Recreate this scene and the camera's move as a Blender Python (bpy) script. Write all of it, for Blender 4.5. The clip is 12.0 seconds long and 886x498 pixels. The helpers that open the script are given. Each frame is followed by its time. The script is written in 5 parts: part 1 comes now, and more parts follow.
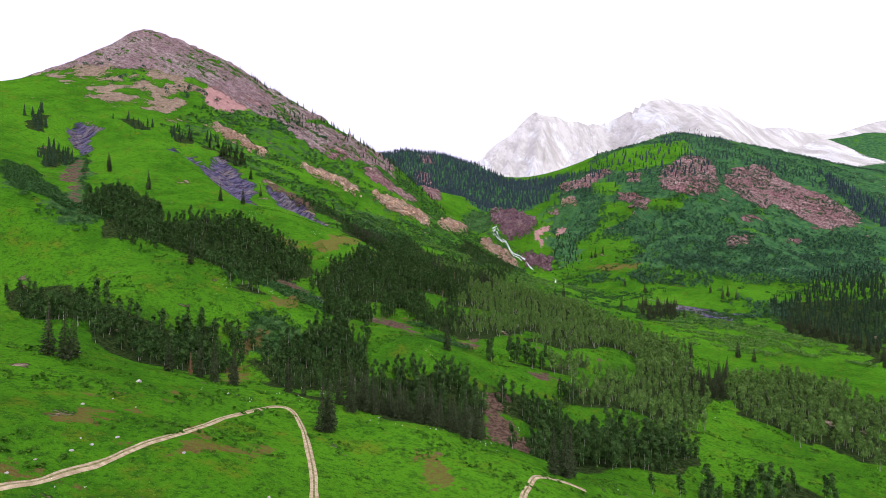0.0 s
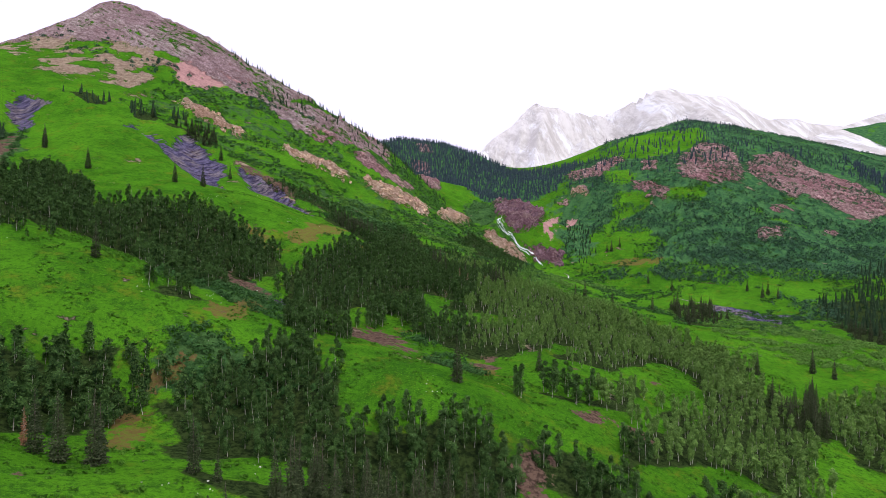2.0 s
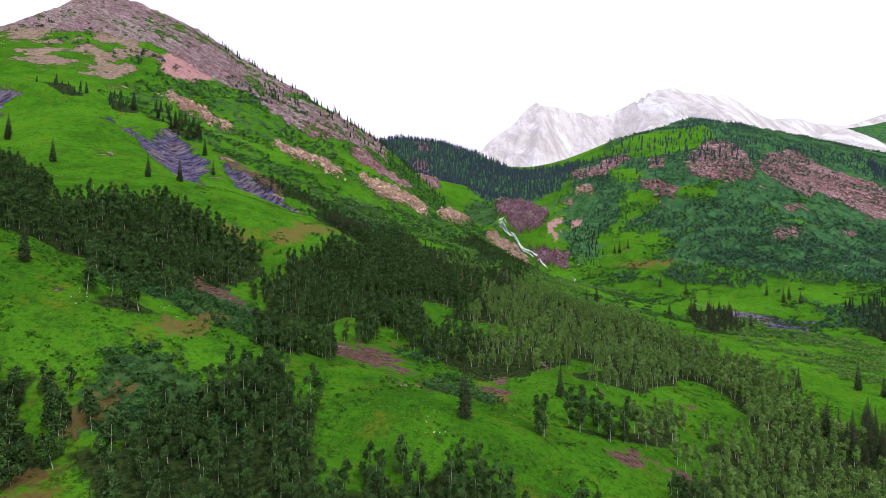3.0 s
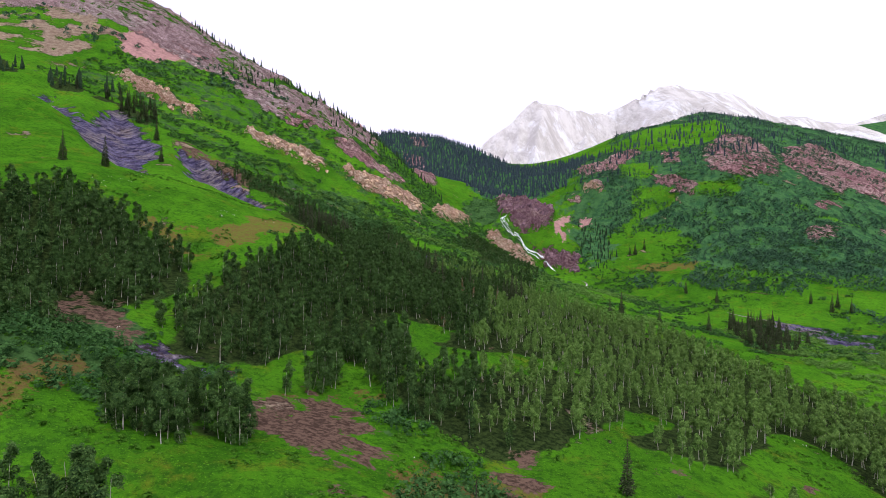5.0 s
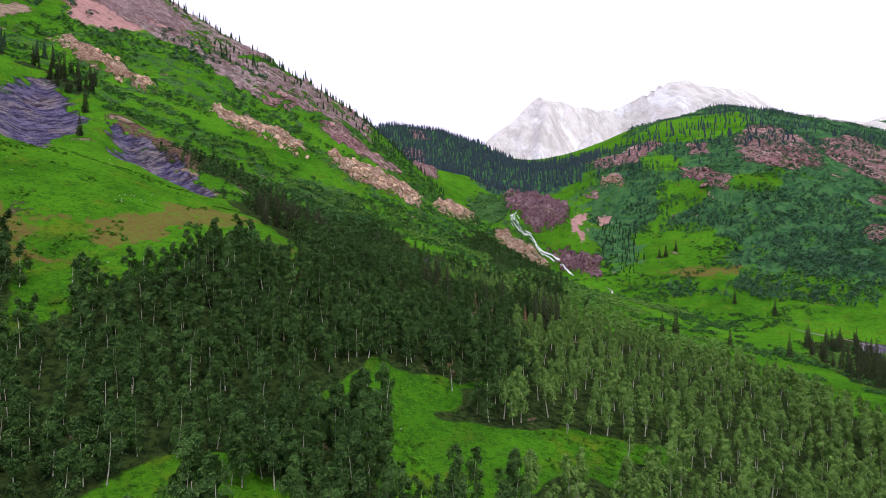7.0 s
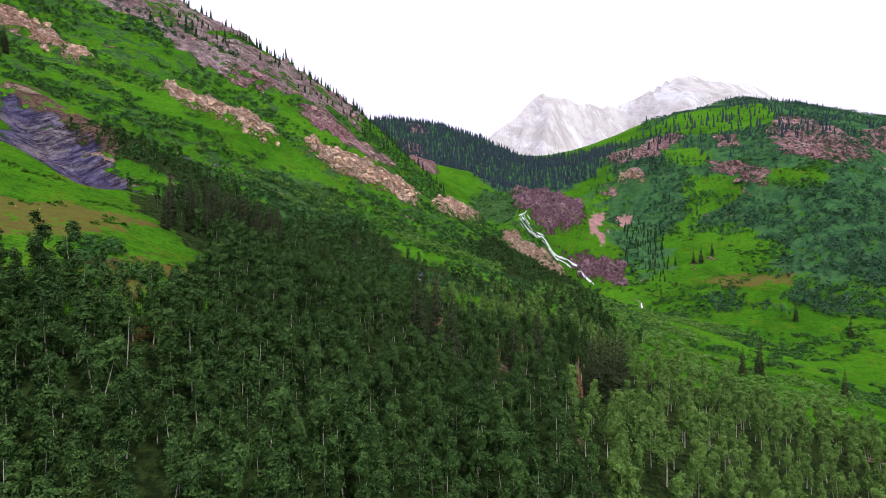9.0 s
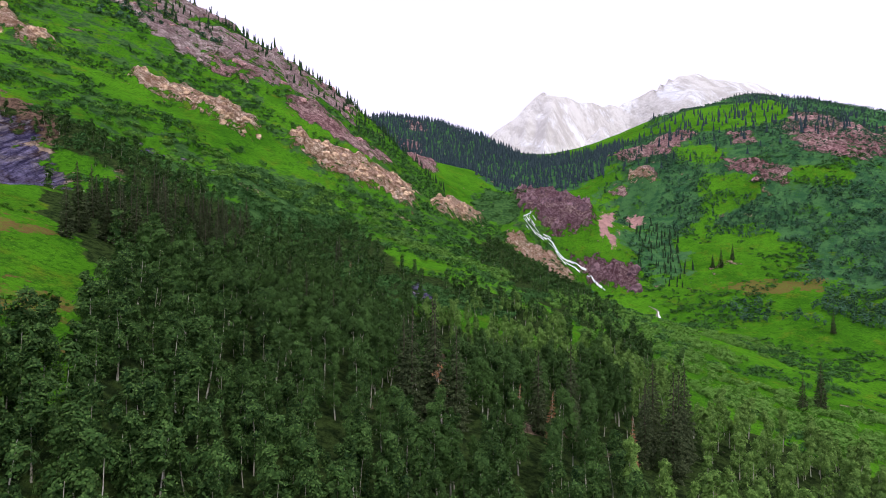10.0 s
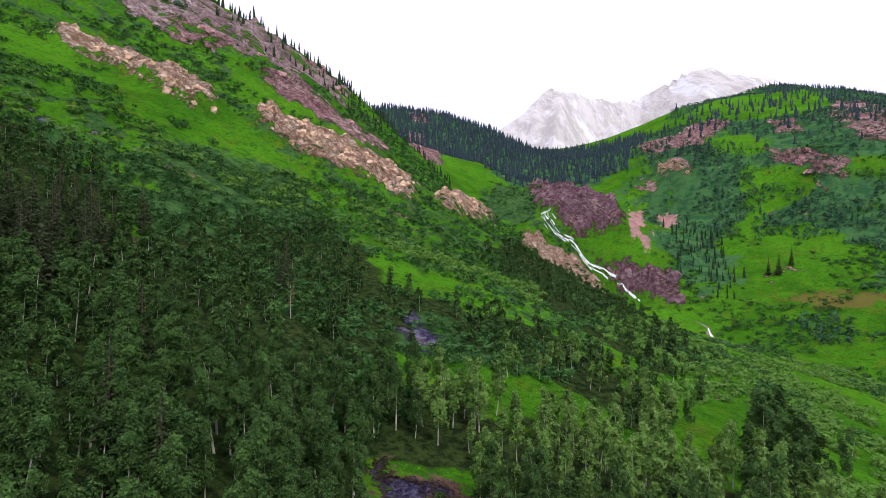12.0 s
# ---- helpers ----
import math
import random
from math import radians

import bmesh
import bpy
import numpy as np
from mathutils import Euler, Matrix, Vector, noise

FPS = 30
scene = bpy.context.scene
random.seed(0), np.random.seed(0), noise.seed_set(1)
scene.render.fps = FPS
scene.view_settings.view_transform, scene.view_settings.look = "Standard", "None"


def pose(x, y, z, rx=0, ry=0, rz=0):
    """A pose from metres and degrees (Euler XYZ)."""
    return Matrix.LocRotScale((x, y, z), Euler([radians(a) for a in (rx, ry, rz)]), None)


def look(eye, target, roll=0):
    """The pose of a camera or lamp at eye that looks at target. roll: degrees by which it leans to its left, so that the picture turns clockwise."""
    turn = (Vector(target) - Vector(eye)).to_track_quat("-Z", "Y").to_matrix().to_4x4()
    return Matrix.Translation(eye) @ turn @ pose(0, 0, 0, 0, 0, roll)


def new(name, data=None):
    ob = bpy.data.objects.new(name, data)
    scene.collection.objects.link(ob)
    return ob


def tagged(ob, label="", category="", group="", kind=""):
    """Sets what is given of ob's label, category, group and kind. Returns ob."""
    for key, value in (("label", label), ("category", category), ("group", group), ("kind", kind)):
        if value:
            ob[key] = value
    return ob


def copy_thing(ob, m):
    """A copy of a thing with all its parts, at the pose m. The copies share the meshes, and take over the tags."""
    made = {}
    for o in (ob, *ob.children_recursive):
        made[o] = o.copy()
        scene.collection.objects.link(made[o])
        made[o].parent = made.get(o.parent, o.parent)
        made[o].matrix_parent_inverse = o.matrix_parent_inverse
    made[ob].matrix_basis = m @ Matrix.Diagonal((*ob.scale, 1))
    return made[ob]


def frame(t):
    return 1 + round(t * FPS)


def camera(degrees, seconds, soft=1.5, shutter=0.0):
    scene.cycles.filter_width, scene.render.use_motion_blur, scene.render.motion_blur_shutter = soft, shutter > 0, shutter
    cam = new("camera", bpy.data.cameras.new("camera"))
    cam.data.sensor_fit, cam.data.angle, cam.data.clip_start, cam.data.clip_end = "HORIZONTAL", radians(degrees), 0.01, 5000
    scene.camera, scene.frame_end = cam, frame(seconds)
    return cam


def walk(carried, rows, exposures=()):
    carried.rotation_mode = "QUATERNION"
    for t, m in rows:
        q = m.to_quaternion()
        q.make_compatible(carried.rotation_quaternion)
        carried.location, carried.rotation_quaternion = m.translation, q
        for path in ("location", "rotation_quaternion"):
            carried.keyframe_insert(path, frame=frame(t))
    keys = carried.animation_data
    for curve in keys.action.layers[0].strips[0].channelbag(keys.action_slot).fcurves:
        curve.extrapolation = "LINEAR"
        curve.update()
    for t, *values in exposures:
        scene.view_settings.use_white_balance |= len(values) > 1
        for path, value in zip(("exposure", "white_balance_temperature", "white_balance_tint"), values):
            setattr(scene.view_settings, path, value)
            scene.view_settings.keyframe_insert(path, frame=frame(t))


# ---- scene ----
cam = camera(77.9, 12.0, 0.6)
METRES, EYE, TILT, LEAN, TURN = 400.0, 100.0, 0.0, 0.0, 0.9
ROWS = [
    (0.0, 0.0, 0.0, 0.0, -0.0, 0.44, -0.09),
    (0.5, -0.0016, 0.0423, -0.003, 0.02, 0.03, -0.08),
    (1.0, -0.0031, 0.0867, -0.0057, -0.07, -0.08, -0.07),
    (1.5, -0.0053, 0.1319, -0.0063, -0.15, -0.03, -0.03),
    (2.0, -0.0071, 0.1771, -0.0057, -0.23, -0.02, -0.01),
    (2.5, -0.0085, 0.2176, -0.0053, -0.29, 0.08, -0.05),
    (3.0, -0.0097, 0.2547, -0.0052, -0.35, 0.11, -0.0),
    (5.0, -0.0063, 0.4145, -0.0036, -0.63, 0.22, 0.06),
    (5.5, -0.0067, 0.4596, -0.003, -0.67, 0.27, 0.07),
    (6.0, -0.0067, 0.5051, -0.0028, -0.62, 0.29, 0.01),
    (6.5, -0.007, 0.5517, -0.0026, -0.55, 0.28, -0.02),
    (7.0, -0.0077, 0.5988, -0.0018, -0.55, 0.28, -0.07),
    (9.0, -0.0074, 0.7674, 0.0088, -0.57, 0.27, -0.0),
    (9.5, -0.0065, 0.8056, 0.0122, -0.51, 0.24, -0.01),
    (10.0, -0.0066, 0.8454, 0.0153, -0.58, 0.26, -0.03),
    (10.5, -0.0076, 0.8845, 0.0186, -0.46, 0.29, -0.07),
    (11.0, -0.0083, 0.9235, 0.0214, -0.23, 0.27, -0.14),
    (11.5, -0.0074, 0.9616, 0.0218, -0.08, 0.23, -0.15),
    (12.0, -0.007, 0.9986, 0.0217, -0.08, 0.21, -0.14),
]
walk(cam, [(t, pose(0, 0, EYE, TILT, LEAN, TURN) @ pose(METRES * x, METRES * y, METRES * z, 90 + pitch, roll, yaw)) for t, x, y, z, yaw, pitch, roll in ROWS])

# ---- sky and light: bright overcast ----
world = bpy.data.worlds.new("overcast_sky")
scene.world = world
world.use_nodes = True
wn, wl = world.node_tree.nodes, world.node_tree.links
sky = wn.new("ShaderNodeTexSky")
sky.sky_type, sky.sun_disc = "NISHITA", False
sky.sun_elevation, sky.sun_rotation = radians(55), radians(210)
sky.air_density, sky.dust_density, sky.ozone_density = 1.0, 6.0, 1.0
grey = wn.new("ShaderNodeHueSaturation")
grey.inputs["Saturation"].default_value = 0.12
cloud = wn.new("ShaderNodeMix")
cloud.data_type = "RGBA"
cloud.inputs["Factor"].default_value = 0.75
cloud.inputs["B"].default_value = (9.7, 9.2, 12.2, 1)
wl.new(sky.outputs["Color"], grey.inputs["Color"])
wl.new(grey.outputs["Color"], cloud.inputs["A"])
wl.new(cloud.outputs["Result"], wn["Background"].inputs["Color"])
wn["Background"].inputs["Strength"].default_value = 0.134

sun = new("sun", bpy.data.lights.new("sun", "SUN"))
sun.data.energy, sun.data.angle, sun.data.color = 1.9, radians(10), (1.0, 0.96, 0.9)
sun.matrix_world = look((0, 0, 0), (-0.35, 0.45, -0.8))
scene.view_settings.exposure = 0.0
# ---- the lie of the land: ridge lines, gullies and benches, in metres (x, y, height) ----
LAND = {
    "track_meadow": [(-130, 60, 88), (-69, 102, 72), (-73, 127, 70), (-47, 139, 60), (-30, 129, 57.5), (-22, 146, 55), (-22, 92, 59),
                     (21, 125, 48), (0, 40, 60), (-60, 40, 74), (60, 60, 42)],
    "track_meadow_rim": [(-138, 170, 81), (-98, 168, 68), (-64, 163, 60.5), (-38, 162, 56), (-5, 156, 52), (22, 148, 45), (34, 130, 43)],
    "first_gully": [(-190, 205, 88), (-150, 200, 72), (-90, 200, 60), (-50, 200, 53), (-10, 186, 44), (30, 174, 35), (75, 165, 29)],
    "round_hill": [(-202, 250, 130), (-170, 258, 117), (-122, 253, 98), (-82, 258, 83), (-62, 261, 74), (-126, 203, 84), (-95, 230, 82)],
    "second_gully": [(-270, 330, 142), (-200, 312, 114), (-130, 302, 88), (-57, 288, 71), (-30, 290, 64), (2, 260, 55), (46, 231, 43), (95, 215, 29)],
    "middle_hump": [(-37, 228, 67), (-14, 226, 65), (-1, 226, 60), (26, 224, 50), (-10, 204, 54)],
    "aspen_bench": [(-38, 306, 69), (8, 322, 63), (-9, 342, 69), (35, 374, 64), (45, 394, 63), (56, 309, 53), (109, 352, 42),
                    (-27, 356, 80), (12, 406, 76), (5, 467, 83), (-22, 410, 86), (-48, 433, 97), (67, 475, 67), (50, 515, 75), (26, 262, 54)],
    "upper_meadow": [(-64, 388, 104), (-118, 402, 123), (-167, 396, 136), (-225, 406, 146), (-250, 470, 185), (-326, 552, 236), (-90, 360, 98), (-150, 350, 117)],
    "grey_shale_gully": [(-235, 530, 194), (-200, 500, 174), (-169, 475, 152), (-112, 446, 127), (-73, 425, 111), (-30, 474, 96), (-15, 500, 93), (-13, 459, 84)],
    "long_slope": [(-101, 544, 137), (-56, 591, 124), (-62, 614, 142), (-117, 628, 177), (-133, 639, 180), (-205, 614, 208), (-195, 645, 222),
                   (7, 494, 89), (59, 570, 80), (-63, 490, 107), (-10, 560, 104), (20, 640, 108)],
    "peak_ridge": [(-640, 760, 305), (-570, 790, 352), (-510, 800, 392), (-455, 800, 429), (-395, 800, 408), (-330, 795, 380), (-248, 790, 327), (-188, 780, 291), (-144, 769, 264),
                   (-74, 825, 222), (-20, 835, 170), (36, 842, 128), (-237, 709, 277), (-443, 680, 323)],
    "left_gully": [(-330, 500, 203), (-322, 455, 178), (-290, 420, 162), (-285, 385, 150)],
    "behind_peak": [(-441, 1150, 300), (-144, 1000, 235), (-700, 1150, 300), (-900, 700, 330), (-700, 400, 260), (-450, 350, 205), (-400, 200, 165)],
    "fall_step": [(68, 819, 139), (103, 775, 83), (120, 800, 130), (150, 790, 112), (85, 850, 146), (60, 790, 108)],
    "dark_wood": [(-110, 1290, 340), (-30, 1310, 336), (67, 1331, 312), (130, 1290, 262), (180, 1150, 235), (60, 1000, 185), (130, 930, 170), (20, 960, 200)],
    "fall_hill": [(170, 864, 135), (192, 886, 180), (235, 799, 126), (203, 756, 104), (223, 717, 91), (352, 717, 116), (461, 733, 105), (386, 874, 218),
                  (432, 930, 239), (324, 837, 197), (250, 1010, 245), (330, 1200, 320), (548, 1374, 402), (648, 1374, 381), (746, 1374, 361), (843, 1374, 334), (954, 1374, 297), (650, 1050, 262), (650, 760, 130), (900, 900, 170), (1100, 1100, 240)],
    "behind_hills": [(100, 1650, 240), (550, 1750, 290), (1000, 1750, 300), (-400, 1700, 280), (1500, 1500, 300)],
    "creek": [(128, 693, 62), (180, 622, 54), (255, 533, 43), (400, 455, 34), (700, 330, 22), (1200, 250, 15)],
    "valley_floor": [(201, 632, 63), (134, 615, 62), (106, 513, 60), (122, 487, 55), (172, 502, 47), (158, 358, 35), (126, 250, 26), (145, 190, 24), (160, 100, 20), (300, 300, 22),
                     (370, 560, 52), (100, 430, 55), (240, 420, 37)],
    "far_round": [(500, -300, 15), (0, -400, 70), (-500, -300, 160), (-1200, 200, 300), (1500, 600, 120)],
}
LINES = np.array([p for line in LAND.values() for p in line], float)
CENTRE, SOFT = LINES[:, :2], 8.0


def kernel(ax, ay):
    return np.sqrt((ax[:, None] - CENTRE[:, 0]) ** 2 + (ay[:, None] - CENTRE[:, 1]) ** 2 + SOFT ** 2) / 100.0


def plane(ax, ay):
    return np.stack([np.ones_like(ax), ax / 1000.0, ay / 1000.0], 1)


def solve_land():
    n = len(LINES)
    a = np.zeros((n + 3, n + 3))
    a[:n, :n] = kernel(CENTRE[:, 0], CENTRE[:, 1]) - 0.02 * np.eye(n)
    a[:n, n:] = plane(CENTRE[:, 0], CENTRE[:, 1])
    a[n:, :n] = a[:n, n:].T
    return np.linalg.solve(a, np.concatenate([LINES[:, 2], np.zeros(3)]))


LAND_WEIGHTS = solve_land()


def hash2(ix, iy, seed):
    h = np.sin(ix * 127.1 + iy * 311.7 + seed * 74.7) * 43758.5453
    return h - np.floor(h)


def vnoise(ax, ay, size, seed=0):
    """Smooth value noise from -1 to 1."""
    u, v = ax / size, ay / size
    iu, iv = np.floor(u), np.floor(v)
    fu, fv = u - iu, v - iv
    fu, fv = fu * fu * fu * (fu * (6 * fu - 15) + 10), fv * fv * fv * (fv * (6 * fv - 15) + 10)
    a, b = hash2(iu, iv, seed), hash2(iu + 1, iv, seed)
    c, d = hash2(iu, iv + 1, seed), hash2(iu + 1, iv + 1, seed)
    return 2 * ((a * (1 - fu) + b * fu) * (1 - fv) + (c * (1 - fu) + d * fu) * fv) - 1


def fbm(ax, ay, size, octaves=4, seed=0):
    total, amp = 0, 1.0
    for k in range(octaves):
        ca, sa = math.cos(0.6 * k + seed), math.sin(0.6 * k + seed)
        total = total + amp * vnoise(ca * ax - sa * ay, sa * ax + ca * ay, size / 2 ** k, seed + 13 * k)
        amp *= 0.5
    return total


def ridged(ax, ay, size, octaves=4, seed=0):
    total, amp = 0, 1.0
    for k in range(octaves):
        ca, sa = math.cos(0.9 * k + seed), math.sin(0.9 * k + seed)
        total = total + amp * (1 - np.abs(vnoise(ca * ax - sa * ay, sa * ax + ca * ay, size / 2 ** k, seed + 7 * k)) * 2)
        amp *= 0.5
    return total


# crest lines of the bare far range and of the green mountain before it (x, y, height)
FAR_CREST = [(-300, 2900, 330), (60, 2850, 520), (140, 2830, 588), (190, 2810, 628), (300, 2790, 712), (385, 2772, 790), (425, 2767, 816), (470, 2750, 796), (560, 2720, 782), (640, 2690, 772), (720, 2640, 764),
             (790, 2520, 772), (850, 2430, 784), (891, 2392, 778), (930, 2400, 783), (970, 2420, 772), (1020, 2440, 764), (1090, 2450, 768), (1190, 2470, 764), (1290, 2490, 726), (1380, 2500, 672), (1540, 2560, 690),
             (1700, 2600, 668), (1800, 2600, 660), (1930, 2600, 705), (2050, 2600, 735), (2400, 2600, 690)]
GREEN_CREST = [(700, 1800, 300), (900, 1850, 380), (1061, 1850, 432), (1136, 1850, 456), (1229, 1850, 474), (1330, 1850, 484), (1500, 1850, 500), (1700, 1800, 560), (2100, 1700, 600)]


def crest(ax, ay, line, fall_front, fall_back):
    line = np.array(line, float)
    cy, cz = np.interp(ax, line[:, 0], line[:, 1]), np.interp(ax, line[:, 0], line[:, 2])
    cz = np.where(ax < line[0, 0], cz - 0.6 * (line[0, 0] - ax), cz)
    d = cy - ay
    return np.where(d > 0, cz - fall_front * d + 0.00009 * d * d * (d < 1500), cz + fall_back * d)


def raw_land(ax, ay):
    """Height of the bare lie of the land, without fine relief."""
    out = np.empty(len(ax))
    for s in range(0, len(ax), 20000):
        bx, by = np.clip(ax[s:s + 20000], -1500, 1900), np.clip(ay[s:s + 20000], -700, 1800)
        out[s:s + 20000] = kernel(bx, by) @ LAND_WEIGHTS[:-3] + plane(bx, by) @ LAND_WEIGHTS[-3:]
    return out


def land(ax, ay):
    ax, ay = np.asarray(ax, float), np.asarray(ay, float)
    z = raw_land(ax, ay)
    far = np.clip((ay - 1500) / 500, 0, 1)
    z = z * (1 - 0.3 * far)
    down = np.interp(ax, [c[0] for c in FAR_CREST], [c[1] for c in FAR_CREST]) - ay
    spur = np.clip(np.abs(down), 0, 420) * 0.20 * (ridged(ax + 0.25 * down, ay * 0.16, 150, 3, 3) - 0.9) + np.clip(np.abs(down) / 60, 0.15, 1) * (ridged(ax, ay, 70, 2, 5) * 4 - 3)
    bowl = 150 * np.exp(-((ax - 640) / 130) ** 2 - ((ay - 2440) / 200) ** 2)
    f = crest(ax, ay, FAR_CREST, 0.62, 0.5) + np.clip((ay - 1700) / 400, 0, 1) * (spur - bowl)
    g = crest(ax, ay, GREEN_CREST, 0.42, 0.5) + fbm(ax, ay, 200, 4, 8) * 14
    return np.maximum(np.maximum(z, f), g)


# ---- plan of the ground cover: outlines in metres (x, y) ----
AREAS = {}


def area(kind, *outline):
    AREAS.setdefault(kind, []).append(np.array(outline, float))


area("aspen", (-172, 206), (-159, 215), (-126, 199), (-111, 197), (-105, 203), (-100, 205), (-89, 216), (-77, 207), (-75, 201), (-86, 177), (-93, 164))
area("aspen", (-101, 203), (-97, 208), (-90, 211), (-82, 205), (-80, 205), (-79, 198), (-82, 188), (-87, 187))
area("aspen", (-81, 211), (-80, 216), (-74, 220), (-73, 223), (-74, 217), (-82, 215))
area("aspen", (-65, 205), (-63, 216), (-59, 223), (-56, 231), (-47, 231), (-37, 221), (-35, 220), (-33, 209), (-31, 197), (-38, 189), (-57, 182), (-69, 198), (-74, 208))
area("aspen", (-28, 188), (-22, 196), (-16, 205), (-4, 206), (6, 203), (15, 200), (26, 199), (20, 204), (-15, 194), (-28, 191))
area("spruce", (-51, 172), (-35, 171), (-26, 185), (-11, 191), (6, 187), (10, 177), (9, 153), (5, 147), (-9, 154), (-29, 159), (-53, 169))
area("earth", (11, 205), (18, 203), (25, 194), (29, 183), (26, 170), (17, 169), (12, 182))
area("aspen", (13, 204), (27, 208), (39, 204), (42, 197), (56, 195), (80, 212), (93, 209), (91, 218), (86, 202), (85, 188), (27, 168), (31, 194), (16, 202))
area("earth", (-46, 283), (-38, 296), (-27, 294), (-19, 267), (-13, 240), (-24, 249), (-37, 264))
area("earth", (35, 236), (44, 242), (52, 241), (48, 228), (42, 226), (34, 230))
area("earth", (2, 278), (13, 284), (15, 264), (7, 259))
area("aspen", (14, 230), (25, 243), (37, 246), (54, 267), (69, 289), (61, 263), (51, 248), (34, 239), (22, 241))
area("aspen", (66, 260), (77, 270), (90, 276), (78, 257), (70, 260))
area("aspen", (100, 382), (134, 377), (138, 342), (134, 314), (133, 303), (127, 274), (115, 250), (106, 240), (46, 215), (50, 229), (59, 245), (75, 250), (95, 281), (108, 319), (88, 341))
area("spruce", (123, 290), (157, 317), (144, 290), (139, 275), (135, 270), (126, 270), (121, 284))
area("aspen", (162, 310), (189, 322), (203, 295), (136, 210), (142, 235), (138, 250), (141, 273))
area("aspen", (-160, 348), (-152, 354), (-142, 360), (-132, 367), (-114, 355), (-103, 350), (-93, 345), (-85, 325), (-89, 308), (-101, 311), (-109, 310), (-119, 310), (-122, 303))
area("earth", (-121, 302), (-108, 303), (-103, 313), (-83, 304), (-71, 288), (-61, 292), (-57, 288), (-67, 284), (-75, 287))
area("shale", (-76, 293), (-73, 303), (-57, 288), (-58, 285), (-67, 283))
area("aspen", (-76, 308), (-80, 332), (-76, 347), (-68, 363), (-58, 381), (-53, 460), (-31, 463), (-14, 473), (13, 469), (26, 453), (13, 383), (-5, 361), (-21, 337), (-32, 320), (-40, 317), (-45, 308), (-49, 299), (-54, 294), (-59, 296), (-65, 294), (-74, 304))
area("grove", (-35, 310), (-29, 328), (-20, 336), (-16, 334), (-16, 316), (-22, 310), (-31, 309))
area("grove", (-37, 284), (-37, 296), (-35, 306), (-33, 296), (-38, 292))
area("grove", (-55, 249), (-56, 262), (-50, 265), (-39, 254), (-39, 262), (-42, 257), (-48, 251), (-53, 247), (-59, 256))
area("grove", (-97, 240), (-94, 248), (-83, 245), (-84, 248), (-87, 242), (-94, 240))
area("grove", (-56, 245), (-56, 261), (-46, 265), (-42, 268), (-47, 249), (-55, 248))
area("aspen", (-7, 352), (11, 379), (41, 422), (73, 441), (93, 424), (118, 418), (130, 394), (142, 380), (144, 370), (158, 364), (106, 299), (104, 304), (105, 319), (105, 335), (92, 331), (74, 304), (63, 290), (52, 286), (44, 286), (42, 293), (46, 314), (35, 294), (23, 288), (16, 289), (8, 278), (2, 282), (-5, 285), (-14, 289), (-20, 295), (-20, 307), (-7, 319), (-9, 342))
area("earth", (-46, 283), (-36, 290), (-29, 282), (-17, 276), (-14, 260), (-16, 256), (-23, 259), (-32, 265), (-39, 267))
area("earth", (3, 274), (10, 278), (16, 269), (17, 260), (7, 266))
area("dry", (-52, 289), (-40, 294), (-21, 298), (-22, 285), (-31, 289), (-42, 284))
area("earth", (43, 282), (48, 281), (48, 274), (43, 274))
area("aspen", (-64, 369), (-60, 374), (-53, 374), (-47, 379), (-50, 389), (-51, 408), (-48, 426), (-41, 441), (-31, 451), (-19, 461), (-6, 464), (11, 463), (28, 467), (44, 493), (42, 457), (48, 444), (60, 444), (81, 442), (100, 435), (75, 404), (-45, 346))
area("spruce", (-66, 412), (-81, 444), (-86, 482), (-77, 495), (-62, 492), (-47, 462), (-53, 458), (-57, 437), (-63, 431), (-67, 418))
area("aspen", (-13, 470), (-7, 477), (-3, 474), (3, 470), (10, 474), (15, 469), (17, 465), (19, 458), (19, 455), (-3, 458), (-9, 462), (-13, 467))
area("aspen", (-49, 447), (-43, 445), (-40, 445), (-32, 443), (-29, 445), (-27, 452), (-24, 453), (-21, 449), (-18, 447), (-14, 445), (-15, 453), (-38, 434))
area("grove", (-22, 463), (-20, 468), (-17, 466), (-17, 467), (-22, 464))
area("shale", (-20, 507), (-16, 515), (-11, 500), (-12, 491), (-17, 494), (-20, 498))
area("shale", (-17, 461), (-13, 463), (-9, 458), (-9, 456), (-14, 453))
area("shale", (-76, 480), (-70, 480), (-61, 474), (-56, 464), (-62, 463))
area("earth", (-78, 482), (-75, 488), (-72, 504), (-68, 501), (-69, 492), (-63, 478), (-71, 480))
area("spruce", (-66, 468), (-85, 498), (-77, 498), (-68, 500), (-71, 508), (-74, 500), (-73, 485), (-79, 483))
area("farwood", (-53, 534), (-51, 556), (-34, 533), (-21, 516), (-11, 516), (-2, 505), (4, 490), (7, 494), (-3, 498), (-13, 513), (-23, 512), (-34, 521), (-48, 535))
area("aspen", (2, 487), (11, 496), (18, 487), (20, 473), (25, 487), (16, 492), (6, 493))
area("meadow", (-49, 578), (-39, 585), (-15, 563), (0, 563), (-3, 542), (-17, 536), (-31, 536), (-43, 556))
area("rock_tan", (-175, 622), (-174, 637), (-162, 637), (-154, 649), (-140, 652), (-126, 650), (-104, 624), (-101, 614), (-109, 605), (-126, 609), (-145, 617), (-157, 611), (-166, 612))
area("rock_tan", (-96, 633), (-88, 655), (-74, 664), (-59, 672), (-43, 676), (-29, 680), (-23, 646), (-27, 627), (-42, 629), (-57, 621), (-70, 619), (-87, 620))
area("rock_tan", (-19, 687), (-8, 778), (15, 852), (29, 846), (1, 702), (-11, 664))
